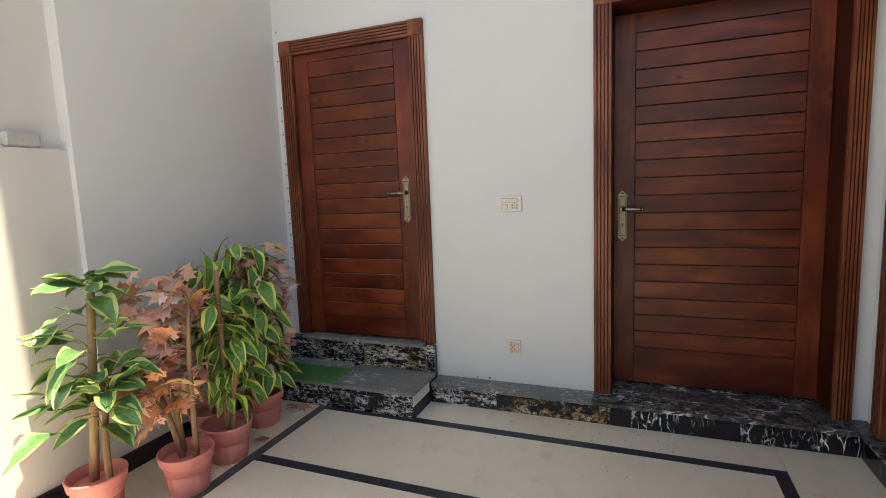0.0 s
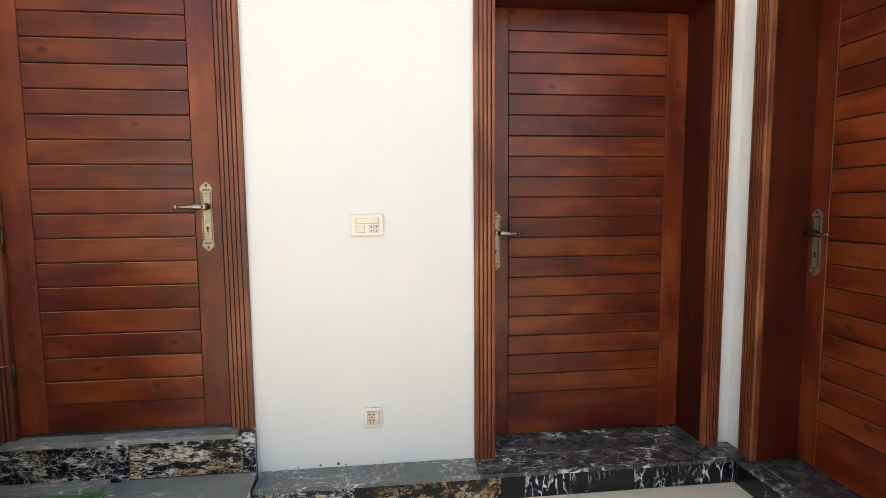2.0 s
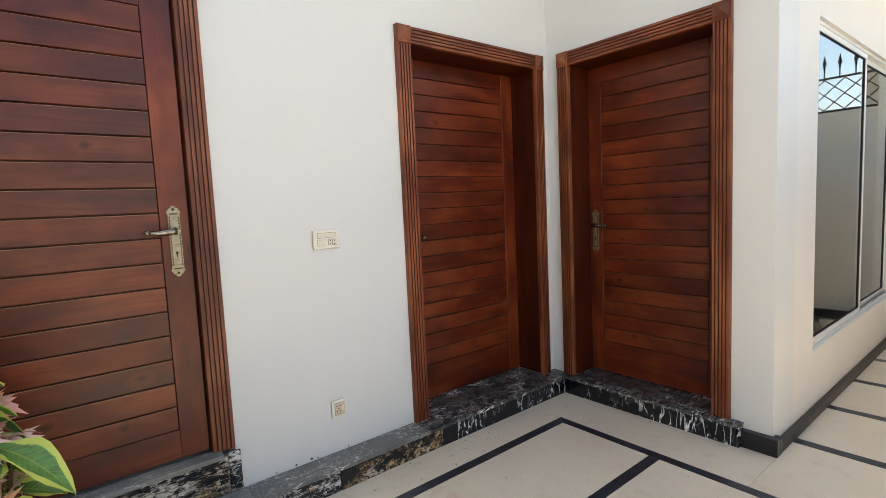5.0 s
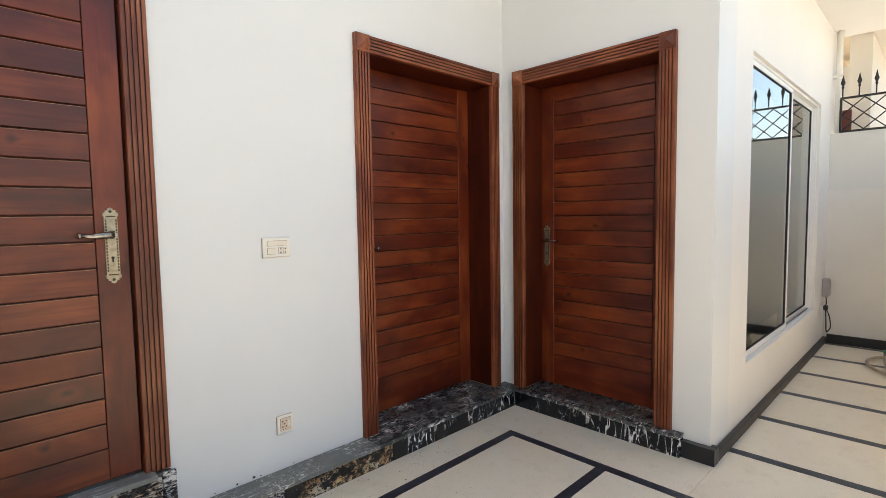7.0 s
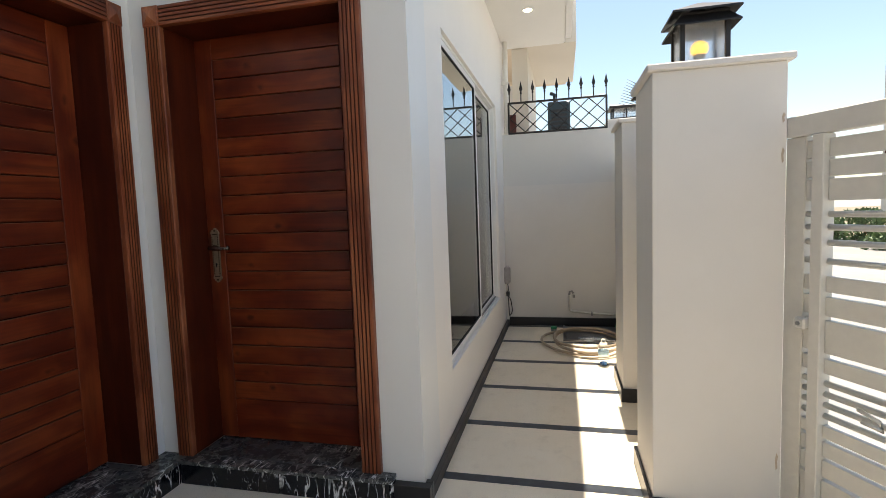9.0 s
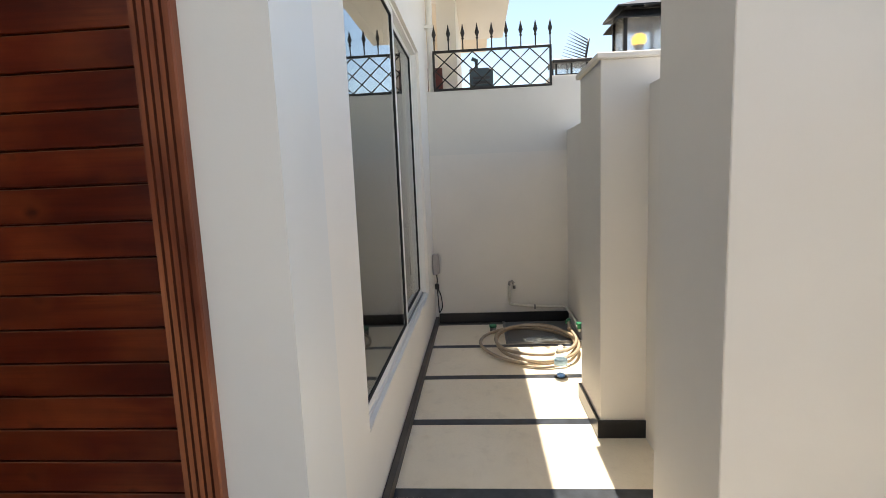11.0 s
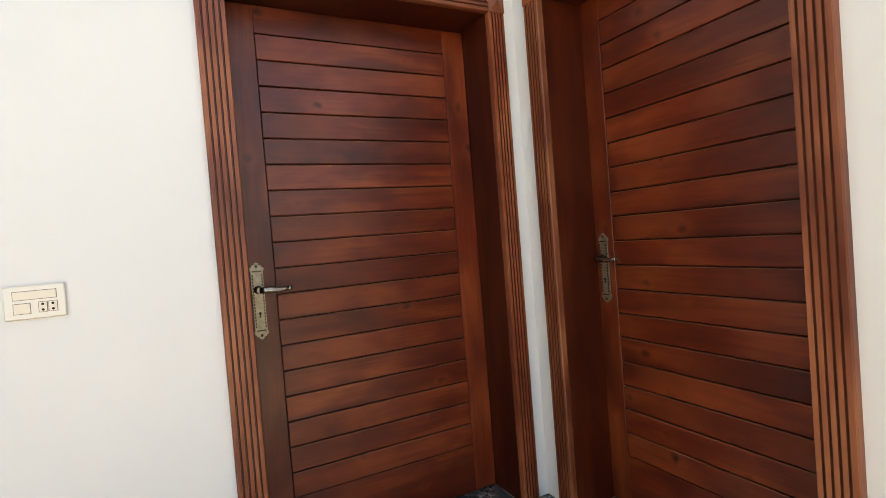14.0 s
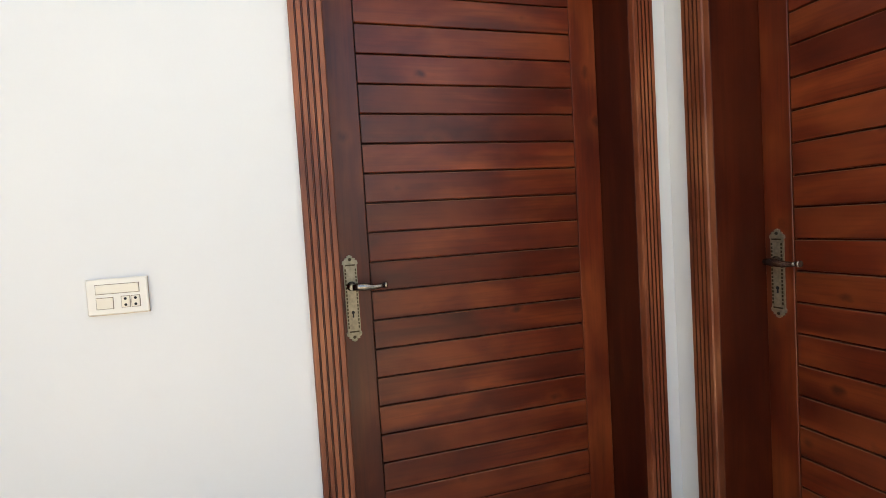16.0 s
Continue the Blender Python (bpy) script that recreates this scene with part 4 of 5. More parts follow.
# ---- railing on the end wall ----
def railing():
    y0, y1, zb, zt = -2.520, -1.478, 2.116, 2.462
    e = thing("railing", "black iron lattice railing with spear tips on the wall", "railing", pose(XE + 0.035, 0, 0))
    r = 0.010
    part("frame_bar", boxes((-r, r, y0, y1, zb, zb + 0.02), bevel=0.002), IRON, e)
    part("frame_bar", boxes((-r, r, y0, y1, zt - 0.02, zt), bevel=0.002), IRON, e)
    for y in (y0, y1 - 0.018):
        part("end_post", boxes((-r - 0.001, r + 0.001, y, y + 0.02, zb + 0.02, zt - 0.02), bevel=0.002), IRON, e)
    n = 6
    step = (y1 - y0 - 0.04) / n
    h = zt - zb - 0.04
    # diamonds two high: rods that climb half the height over one step
    for sgn in (-1, 1):
        for k in range(-2, n + 1):
            a, b = y0 + 0.02 + k * step, y0 + 0.02 + (k + 2) * step
            lo, hi = max(a, y0 + 0.02), min(b, y1 - 0.02)
            if hi - lo < 0.02:
                continue
            za, zz = zb + 0.02 + h * (lo - a) / (2 * step), zb + 0.02 + h * (hi - a) / (2 * step)
            if sgn < 0:
                za, zz = zb + zt - za, zb + zt - zz
            part("lattice_rod", tube(bmesh.new(), [(sgn * 0.004, lo, za), (sgn * 0.004, hi, zz)], 0.0058, 6), IRON, e)
    sp = bmesh.new()
    tube(sp, [(0, 0, 0), (0, 0, 0.09)], 0.006, 6)
    lathe(sp, [(0.006, 0.082), (0.014, 0.094), (0.008, 0.106), (0.022, 0.138), (0.012, 0.172), (0.002, 0.218)], 6)
    for vv in sp.verts:
        if vv.co.z > 0.08:
            vv.co.x *= 0.55
    me = to_mesh("spear", sp, IRON)
    for k in range(9):
        piece("spear", me, e, pose(0, y0 + 0.012 + k * (y1 - y0 - 0.03) / 8, zt - 0.001))


railing()


def wall_lamp_box():
    e = thing("lantern", "flat black lantern head on the far wall", "lantern", pose(XE + 0.42, -2.74, 2.235), group="pillar lanterns")
    part("base_plate", boxes((-0.14, 0.14, -0.15, 0.15, 0, 0.022), bevel=0.002), IRON, e)
    for sx in (-1, 1):
        for y in (-0.14, 0.0, 0.14):
            part("post", boxes((sx * 0.11 - 0.008, sx * 0.11 + 0.008, y - 0.008, y + 0.008, 0.022, 0.12)), IRON, e)
        part("pane", boxes((sx * 0.11 - 0.003, sx * 0.11 + 0.003, -0.131, 0.131, 0.023, 0.12)), LANTERN_GLASS, e)
    part("roof", boxes((-0.16, 0.16, -0.18, 0.18, 0.121, 0.15), bevel=0.006), IRON, e)
    solid("pillar_far", boxes((XE + 0.21, XE + 0.62, -2.96, -2.53, 0, 2.234)), WALL_OUT, "white plastered pillar beyond the end wall", "pillar")


wall_lamp_box()
e = thing("wall_spikes", "fan of thin black anti-climb spikes on the far wall", "spikes", pose(XE + 0.59, -2.93, 2.233))
part("rail", tube(bmesh.new(), [(0, 0, 0), (0, 0.005, 0.20), (0, -0.03, 0.40)], 0.011, 6), IRON, e)
for k in range(11):
    z = 0.13 + 0.026 * k
    y = 0.005 - max(0.0, z - 0.25) * 0.15
    part("spike", tube(bmesh.new(), [(0, y, z), (0, y + 0.24 - 0.008 * k, z + 0.07 + 0.003 * k)], [0.006, 0.002], 5), IRON, e)


# ---- the passage: hose, pipe, bottle, cover, meter box ----
def catmull(pts, n=6, closed=False):
    pts = [Vector(p) for p in pts]
    out = []
    m = len(pts)
    for i in range(m if closed else m - 1):
        p0, p1, p2, p3 = (pts[(i + k) % m] if closed else pts[max(0, min(m - 1, i + k))] for k in (-1, 0, 1, 2))
        for j in range(n):
            t = j / n
            out.append(0.5 * (2 * p1 + (p2 - p0) * t + (2 * p0 - 5 * p1 + 4 * p2 - p3) * t * t + (3 * p1 - p0 - 3 * p2 + p3) * t ** 3))
    if not closed:
        out.append(pts[-1])
    return out


random.seed(11)
loop = []
ROUNDS = ((2.72, -2.16, 0.44, 0.42), (2.76, -2.26, 0.46, 0.30), (2.66, -2.26, 0.42, 0.30), (2.78, -2.24, 0.42, 0.33), (2.78, -2.24, 0.42, 0.33))
for k in range(34):
    turn = k / 11
    a = k * math.tau / 11 - 1.2
    i, f = int(turn), turn - int(turn)
    cx, cy, rx, ry = (ROUNDS[i][c] * (1 - f) + ROUNDS[i + 1][c] * f for c in range(4))
    loop.append((cx + rx * math.cos(a) + random.uniform(-0.012, 0.012), cy + ry * math.sin(a) + random.uniform(-0.012, 0.012), 0.014 + 0.022 * turn + random.uniform(0, 0.010)))
loop += [(2.86, -2.54, 0.10), (3.00, -2.56, 0.12)]
hose = thing("garden_hose", "coiled yellowed garden hose lying on the terrazzo floor", "hose", pose(0, 0, 0.0))
part("hose_coil", tube(bmesh.new(), catmull(loop, 5), 0.0125, 8), HOSE, hose)
part("connector", tube(bmesh.new(), [(2.98, -2.545, 0.12), (3.05, -2.57, 0.12)], 0.018, 8), GREEN_PL, hose, "green plastic connector")

cover = thing("manhole_cover", "dark grey metal inspection cover set by the end wall", "cover", pose(3.10, -2.33, 0))
part("plate", boxes((-0.27, 0.30, -0.28, 0.28, 0.0, 0.012), bevel=0.003), mat_plain("dull_dark_metal", (0.17, 0.19, 0.21), 0.34, 0.6), cover)
part("rim", boxes((-0.29, -0.272, -0.30, 0.30, 0.0, 0.016), (-0.272, 0.318, 0.282, 0.30, 0.0, 0.016), (-0.272, 0.318, -0.30, -0.282, 0.0, 0.016)), TRACK, cover)
foil = bmesh.new()
random.seed(3)
grid = [[foil.verts.new((-0.10 + 0.035 * i, -0.17 + 0.035 * j, 0.014 + random.uniform(0.0, 0.028))) for j in range(9)] for i in range(5)]
for i in range(4):
    for j in range(8):
        foil.faces.new((grid[i][j], grid[i + 1][j], grid[i + 1][j + 1], grid[i][j + 1]))
sheet = solid("plastic_sheet", foil, CLEAR, "crumpled clear plastic sheet on the floor cover", "plastic sheet", kind="", m=pose(2.86, -2.27, 0.0, 0, 0, 10))
mod = sheet.modifiers.new("thick", "SOLIDIFY")
mod.thickness = 0.002

bottle = thing("water_bottle", "clear plastic water bottle with a blue base standing on the floor", "bottle", pose(2.12, -2.352, 0))
part("bottle_body", lathe(bmesh.new(), [(0.038, 0.0), (0.043, 0.012), (0.043, 0.060), (0.040, 0.070), (0.043, 0.080), (0.043, 0.14), (0.032, 0.178), (0.017, 0.198), (0.016, 0.215)], 20), CLEAR, bottle)
part("bottle_label", lathe(bmesh.new(), [(0.0435, 0.090), (0.0442, 0.091), (0.0442, 0.122), (0.0435, 0.123)], 20), LABEL_BLUE, bottle, "pale blue label band")
part("bottle_base", lathe(bmesh.new(), [(0.020, 0.001), (0.026, 0.004), (0.026, 0.020), (0.020, 0.024)], 16), BLUE_PL, bottle, "blue cap lying in the base")

cap = thing("pipe_stub", "short green-capped pipe stub in the floor", "pipe", pose(3.12, -1.935, 0))
part("stub", lathe(bmesh.new(), [(0.028, 0.0), (0.028, 0.045), (0.024, 0.05)], 14), TRACK, cap)
part("stub_cap", lathe(bmesh.new(), [(0.032, 0.05), (0.032, 0.068), (0.02, 0.074)], 14), GREEN_PL, cap, "green cap")

wp = thing("water_pipe", "pale plastic water pipe with a hooked end on the end wall", "pipe", pose(0, 0, 0))
xp = XE - 0.030
pts = [(xp, -2.145, 0.335), (xp, -2.143, 0.365), (xp, -2.128, 0.385), (xp, -2.108, 0.378), (xp, -2.100, 0.35), (xp, -2.102, 0.20), (xp, -2.108, 0.176), (xp, -2.13, 0.165), (xp, -2.40, 0.140), (xp, -2.58, 0.135),
       (xp - 0.02, -2.607, 0.134), (xp - 0.06, -2.615, 0.134), (3.0, -2.615, 0.13), (2.75, -2.60, 0.12)]
part("pipe_run", tube(bmesh.new(), pts, 0.013, 10), PIPE, wp)
part("pipe_hook", tube(bmesh.new(), [(xp, -2.147, 0.318), (xp, -2.146, 0.345), (xp, -2.141, 0.368), (xp, -2.127, 0.387), (xp, -2.107, 0.380), (xp, -2.0995, 0.35)], 0.0136, 10), TRACK, wp, "dark hooked end")
part("pipe_clip", boxes((xp - 0.016, XE - 0.001, -2.34, -2.325, 0.122, 0.162), bevel=0.003), TRACK, wp)
part("tap", lathe(bmesh.new(), [(0.016, 0.0), (0.016, 0.03), (0.024, 0.034), (0.024, 0.05)], 10, (2.76, -2.60, 0.13)), GREEN_PL, wp, "green tap")

box_e = thing("meter_box", "small grey plastic connection box with hanging black cable", "electrical box", pose(3.36, YW - 0.001, 0.045))
part("case", boxes((-0.045, 0.045, -0.055, 0.0, 0.44, 0.625), bevel=0.008), BOX_GREY, box_e)
part("case_lid", boxes((-0.037, 0.037, -0.062, -0.055, 0.45, 0.615), bevel=0.003), BOX_GREY, box_e)
cable = catmull([(0, -0.03, 0.44), (0.005, -0.035, 0.38), (0.0, -0.03, 0.33), (-0.03, -0.04, 0.22), (-0.03, -0.045, 0.10), (0.01, -0.05, 0.085), (0.035, -0.07, 0.13), (0.02, -0.06, 0.24), (0.0, -0.035, 0.31)], 5)
part("cable", tube(bmesh.new(), cable, 0.0055, 6), GASKET, box_e, "black looped cable")
part("plug", boxes((-0.018, 0.018, -0.05, -0.012, 0.30, 0.35), bevel=0.006), GASKET, box_e)
part("outlet_plate", boxes((-0.13, -0.055, -0.010, 0.0, 0.27, 0.36), bevel=0.002), WHITE_PL, box_e)

pp = thing("rain_pipe", "white vertical rain pipe on the outer wall corner", "pipe", pose(XE + 0.10, YW - 0.045, 2.12))
part("pipe_run", tube(bmesh.new(), [(0, 0, 0), (0, 0, ROOF - 2.12)], 0.028, 12), WHITE_PL, pp)
part("pipe_clip", boxes((-0.034, 0.034, -0.034, 0.045, 0.55, 0.575)), WHITE_PL, pp)


# ---- plants in pots ----
def leaf_mesh(name, length, width, droop, curl, mat):
    bm = bmesh.new()
    uv = bm.loops.layers.uv.new("UVMap")
    n = 8
    rows = []
    for i in range(n + 1):
        t = i / n
        w = width * math.sin(math.pi * min(1.0, t * 0.96 + 0.03)) ** 0.75 * (1 - 0.25 * t)
        w = max(w, 0.002)
        z = droop * t * t
        x = length * t * (1 - 0.12 * t)
        row = []
        for u in (-1, -0.5, 0, 0.5, 1):
            row.append((bm.verts.new((x, u * w, z + curl * w * (abs(u) - 0.35) + 0.007 * math.sin(11 * t + 3 * u) * abs(u))), abs(u), t))
        rows.append(row)
    for r0, r1 in zip(rows, rows[1:]):
        for k in range(4):
            quad = (r0[k], r0[k + 1], r1[k + 1], r1[k])
            f = bm.faces.new([q[0] for q in quad])
            f.smooth = True
            for lp, q in zip(f.loops, quad):
                lp[uv].uv = (q[1], q[2])
    tube(bm, [(-0.05, 0, -0.012), (-0.02, 0, 0.0), (0.01, 0, 0.001)], 0.0022, 5)
    return to_mesh(name, bm, mat)


def maple_mesh(name, size, bend, mat):
    bm = bmesh.new()
    ang = [-150, -128, -105, -82, -62, -48, -34, -18, -9, 0, 9, 18, 34, 48, 62, 82, 105, 128, 150]
    rad = [0.28, 0.50, 0.42, 0.72, 0.52, 0.88, 0.50, 0.72, 0.66, 1.05, 0.66, 0.72, 0.50, 0.88, 0.52, 0.72, 0.42, 0.50, 0.28]
    c = bm.verts.new((0.0, 0, 0))
    ring, outer = [], []
    for a, r in zip(ang, rad):
        th = radians(a)
        for rr, store in ((0.45 * r, ring), (r, outer)):
            x, y = size * rr * math.cos(th), size * rr * math.sin(th)
            z = bend * (rr ** 2) * size + 0.05 * size * math.cos(3 * th) * rr
            store.append(bm.verts.new((x, y, z)))
    for k in range(len(ang) - 1):
        bm.faces.new((c, ring[k], ring[k + 1])).smooth = True
        bm.faces.new((ring[k], outer[k], outer[k + 1], ring[k + 1])).smooth = True
    tube(bm, [(-0.6 * size, 0, -0.1 * size), (-0.2 * size, 0, 0.0), (0, 0, 0)], 0.0018, 5)
    return to_mesh(name, bm, mat)


BIG = [leaf_mesh("leaf", 0.200, 0.054, d, c, LEAF) for d, c in ((-0.07, 0.35), (-0.12, 0.5), (-0.02, 0.25))]
SMALL = [leaf_mesh("leaf", 0.185, 0.047, d, c, LEAF_DEEP) for d, c in ((-0.07, 0.4), (-0.11, 0.55), (-0.03, 0.3))]
MAP_P = [maple_mesh("leaf", s, b, MAPLE_PINK) for s, b in ((0.078, -0.4), (0.066, -0.2), (0.086, -0.6))]
MAP_O = [maple_mesh("leaf", s, b, MAPLE_ORANGE) for s, b in ((0.080, -0.4), (0.068, -0.25), (0.088, -0.6))]


def pot(parent, r=0.125, h=0.195):
    bm = lathe(bmesh.new(), [(r * 0.70, 0.0), (r * 0.72, 0.004), (r * 0.88, h - 0.045)], 44, ribs=-0.009)
    p = part("pot", bm, POT, parent, "ribbed terracotta-coloured plastic pot")
    rim = lathe(bmesh.new(), [(r * 0.87, h - 0.05), (r * 0.97, h - 0.042), (r * 1.0, h - 0.012), (r * 1.02, h - 0.006), (r * 1.01, h), (r * 0.94, h), (r * 0.92, h - 0.03), (r * 0.84, h - 0.09)], 40)
    part("pot_rim", rim, POT, p)
    part("soil", lathe(bmesh.new(), [(r * 0.83, h - 0.078), (r * 0.6, h - 0.068), (r * 0.2, h - 0.060)], 24), SOIL, p, "dry brown soil")
    return p


def stick(parent, x, y, h, lean, r=0.014, name="stem"):
    pts, rs = [], []
    for k in range(7):
        t = k / 6
        pts.append((x + lean[0] * t + 0.006 * math.sin(5 * t + x * 40), y + lean[1] * t + 0.006 * math.cos(4 * t + y * 30), 0.11 + (h - 0.11) * t))
        rs.append(r * (1.15 - 0.3 * t))
    part(name, tube(bmesh.new(), pts, rs, 10), BARK, parent, "brown woody stem")
    return [Vector(p) for p in pts]


def put_leaf(parent, me, at, yaw, pitch, roll, s):
    ob = piece("leaf", me, parent)
    ob.matrix_basis = Matrix.LocRotScale(at, Euler((radians(roll), radians(pitch), radians(yaw))), (s, s, s))


def twig(parent, pts, r=0.004):
    part("twig", tube(bmesh.new(), pts, [r, r * 0.85, r * 0.6][:len(pts)] if len(pts) == 3 else r, 6), VINE, parent)


def foliage_plant(label, x, y, sticks, meshes, bands, seed, xmax=9.0, r=0.125):
    """A potted plant; bands: rows of (stick, height from, height to, leaf count, mesh set)."""
    rnd = random.Random(seed)
    e = thing("potted_plant", label, "plant", pose(x, y, 0), group="potted plants by the side wall")
    pot(e, r)
    rods = [stick(e, *s) for s in sticks]
    for which, z0, z1, count, group_meshes, size, out in bands:
        rod = rods[which]
        for k in range(count):
            t = (k + rnd.uniform(0.1, 0.9)) / count
            z = z0 + (z1 - z0) * t
            i = min(5, max(0, int((z - 0.15) / max(0.01, rod[-1].z - 0.15) * 6)))
            p = rod[i].lerp(rod[i + 1], min(1.3, max(0.0, (z - rod[i].z) / max(0.01, rod[i + 1].z - rod[i].z))))
            yaw = k * 137.5 + rnd.uniform(-25, 25)
            d = rnd.uniform(0.25, 1.0) * out
            tip = p + Vector((d * math.cos(radians(yaw)), d * math.sin(radians(yaw)), rnd.uniform(-0.02, 0.06)))
            if e.location.x + tip.x < XL + 0.05:
                tip.x = XL + 0.05 + rnd.uniform(0, 0.05) - e.location.x
            side = xmax + (0.02 if meshes is SMALL and group_meshes is MAP_P else 0.0)
            if e.location.x + tip.x > side:
                tip.x = side - rnd.uniform(0, 0.05) - e.location.x
                yaw = rnd.uniform(-80, 80) if group_meshes is SMALL else rnd.uniform(60, 300)
            if d > 0.05 and k % 2 == 0:
                twig(e, [p, (p + tip) / 2 + Vector((0, 0, 0.02)), tip], 0.0032)
            pitch = rnd.uniform(-42, 14) if meshes is BIG else rnd.uniform(-8, 62)
            gx = math.cos(radians(yaw)) * 0.2 * size
            if e.location.x + tip.x + gx < XL + 0.02:
                yaw = rnd.choice((70, -70, 40, -40)) + rnd.uniform(-15, 15)
            lean = 30
            if group_meshes[0] in MAP_O + MAP_P:
                pitch, lean = rnd.uniform(-75, 45), 55
            put_leaf(e, rnd.choice(group_meshes), tip, yaw, pitch, rnd.uniform(-lean, lean), size * rnd.uniform(0.8, 1.15))
    return e


foliage_plant("potted artificial plant with large yellow-edged green leaves", -3.165, -1.60,
              [(-0.03, 0.0, 0.97, (0.07, 0.05), 0.017), (0.045, 0.01, 0.52, (0.02, 0.03), 0.014)], BIG,
              [(0, 0.95, 1.04, 11, BIG, 0.92, 0.03), (0, 0.48, 0.88, 34, BIG, 0.84, 0.13), (1, 0.44, 0.64, 24, BIG, 0.86, 0.10), (0, 0.41, 0.52, 8, BIG, 0.9, 0.20)], 7, 9.0, 0.113)
foliage_plant("potted artificial maple with orange and pink leaves", -2.955, -1.335,
              [(-0.02, 0.0, 0.46, (-0.07, -0.02), 0.014), (0.03, 0.015, 0.84, (0.0, 0.05), 0.012), (-0.05, 0.03, 0.92, (-0.12, 0.06), 0.014)], MAP_O,
              [(0, 0.34, 0.54, 34, MAP_O, 1.2, 0.19), (1, 0.42, 0.92, 60, MAP_O + MAP_P, 1.1, 0.17), (2, 0.50, 0.97, 34, MAP_O, 1.12, 0.17)], 8, -2.96, 0.118)
foliage_plant("potted artificial croton with dark yellow-edged leaves", -2.985, -1.06,
              [(0.0, 0.0, 0.975, (0.03, 0.0), 0.014), (-0.04, 0.03, 0.60, (0.02, 0.03), 0.013), (0.05, -0.03, 0.50, (0.05, 0.03), 0.012)], SMALL,
              [(1, 0.38, 0.66, 24, SMALL, 0.85, 0.11), (2, 0.30, 0.5, 14, SMALL, 0.85, 0.08), (0, 0.50, 0.80, 20, SMALL, 0.85, 0.09)], 12, -2.90, 0.120)
foliage_plant("potted artificial croton and pink maple beside the steps", -3.09, -0.69,
              [(-0.01, 0.0, 0.98, (-0.06, -0.03), 0.015), (0.02, 0.03, 0.97, (0.02, 0.06), 0.012), (0.07, -0.04, 0.84, (0.06, 0.0), 0.007)], SMALL,
              [(0, 0.28, 1.04, 110, SMALL, 0.86, 0.14), (0, 0.3, 0.60, 22, SMALL, 0.92, 0.18), (1, 0.30, 0.98, 90, MAP_P, 0.84, 0.18), (2, 0.62, 0.86, 10, SMALL, 0.98, 0.05)], 21, -2.97, 0.122)
foliage_plant("potted artificial plant tucked against the wall", -3.20, -0.96,
              [(0.0, 0.0, 0.95, (0.0, 0.02), 0.015)], SMALL, [(0, 0.42, 1.0, 22, SMALL, 1.0, 0.08)], 31, 9.0, 0.115)

# grass mat, leaf litter and paper by the steps
mat_e = thing("grass_mat", "worn green artificial grass mat lying on the step", "mat", pose(-3.06, -0.235, 0.150))
bm = boxes((-0.26, 0.245, -0.165, 0.080, 0.0, 0.007))
part("mat_backing", bm, TURF, mat_e)
random.seed(2)
bm = bmesh.new()
for k in range(3600):
    x, y = random.uniform(-0.26, 0.245), random.uniform(-0.165, 0.080)
    a = random.uniform(0, math.tau)
    dx, dy = 0.0018 * math.cos(a), 0.0018 * math.sin(a)
    h = random.uniform(0.008, 0.018)
    bm.faces.new([bm.verts.new(p) for p in ((x - dx, y - dy, 0.006), (x + dx, y + dy, 0.006), (x + random.uniform(-0.007, 0.007), y + random.uniform(-0.007, 0.007), 0.006 + h))])
tagged(part("turf", bm, TURF, mat_e), kind="stuff")
slab = solid("stone_offcut", boxes((-0.26, 0.20, -0.042, 0.042, 0.0, 0.020), bevel=0.003), M_TREAD, "loose grey stone offcut on the step behind the mat", "stone", kind="", m=pose(-3.04, -0.107, 0.1505, 0, 0, -1))
bm = bmesh.new()
pts = [(0.06 * math.cos(a) * (0.7 + 0.3 * math.sin(3 * a)), 0.035 * math.sin(a)) for a in [k * math.tau / 14 for k in range(14)]]
prism(bm, pts, 0.0, 0.004)
solid("paper_scrap", bm, PAPER, "crumpled white paper scrap on the floor", "paper", kind="", m=pose(-3.0, -0.52, 0.0, 0, 0, 20))
for x, y, r in ((-3.30, -0.12, 10), (-3.25, -0.16, 60)):
    bm = bmesh.new()
    bmesh.ops.create_icosphere(bm, subdivisions=2, radius=0.035)
    for vv in bm.verts:
        vv.co *= 0.75 + 0.5 * noise.noise(vv.co * 40)
        vv.co.z = (vv.co.z + 0.028) * 0.8
    solid("plastic_bag", bm, CLEAR, "small crumpled clear plastic bag on the step", "plastic bag", kind="", m=pose(x, y, 0.152, 0, 0, r))
for x, y, z, r in ((-2.985, -0.47, 0.004, 10), (-3.05, -0.49, 0.004, 80), (-2.93, -0.88, 0.004, 140)):
    ob = new("fallen_leaf", MAP_P[1])
    ob.matrix_basis = pose(x, y, z + 0.016, 8, 4, r)
    tagged(ob, "fallen dry pinkish leaf on the floor", "leaf")


random.seed(17)
bm = bmesh.new()
for k in range(46):
    x, y = random.gauss(-1.15, 0.28), random.uniform(-0.365, -0.17)
    if random.random() < 0.3:
        x, y = random.uniform(-2.1, -0.3), random.uniform(-1.6, -0.2)
    a, r = random.uniform(0, 6), random.uniform(0.002, 0.006)
    bm.faces.new([bm.verts.new((x + r * math.cos(a + t) * u, y + r * math.sin(a + t), 0.0015 + 0.002 * random.random())) for t, u in ((0, 1.0), (1.5, 0.5), (3.1, 1.0), (4.6, 0.6))])
tagged(solid("floor_debris", bm, mat_plain("dry_crumbs", (0.30, 0.19, 0.12), 0.9, vary=0.5), "scattered dry brown crumbs on the floor", "debris", kind="stuff"))
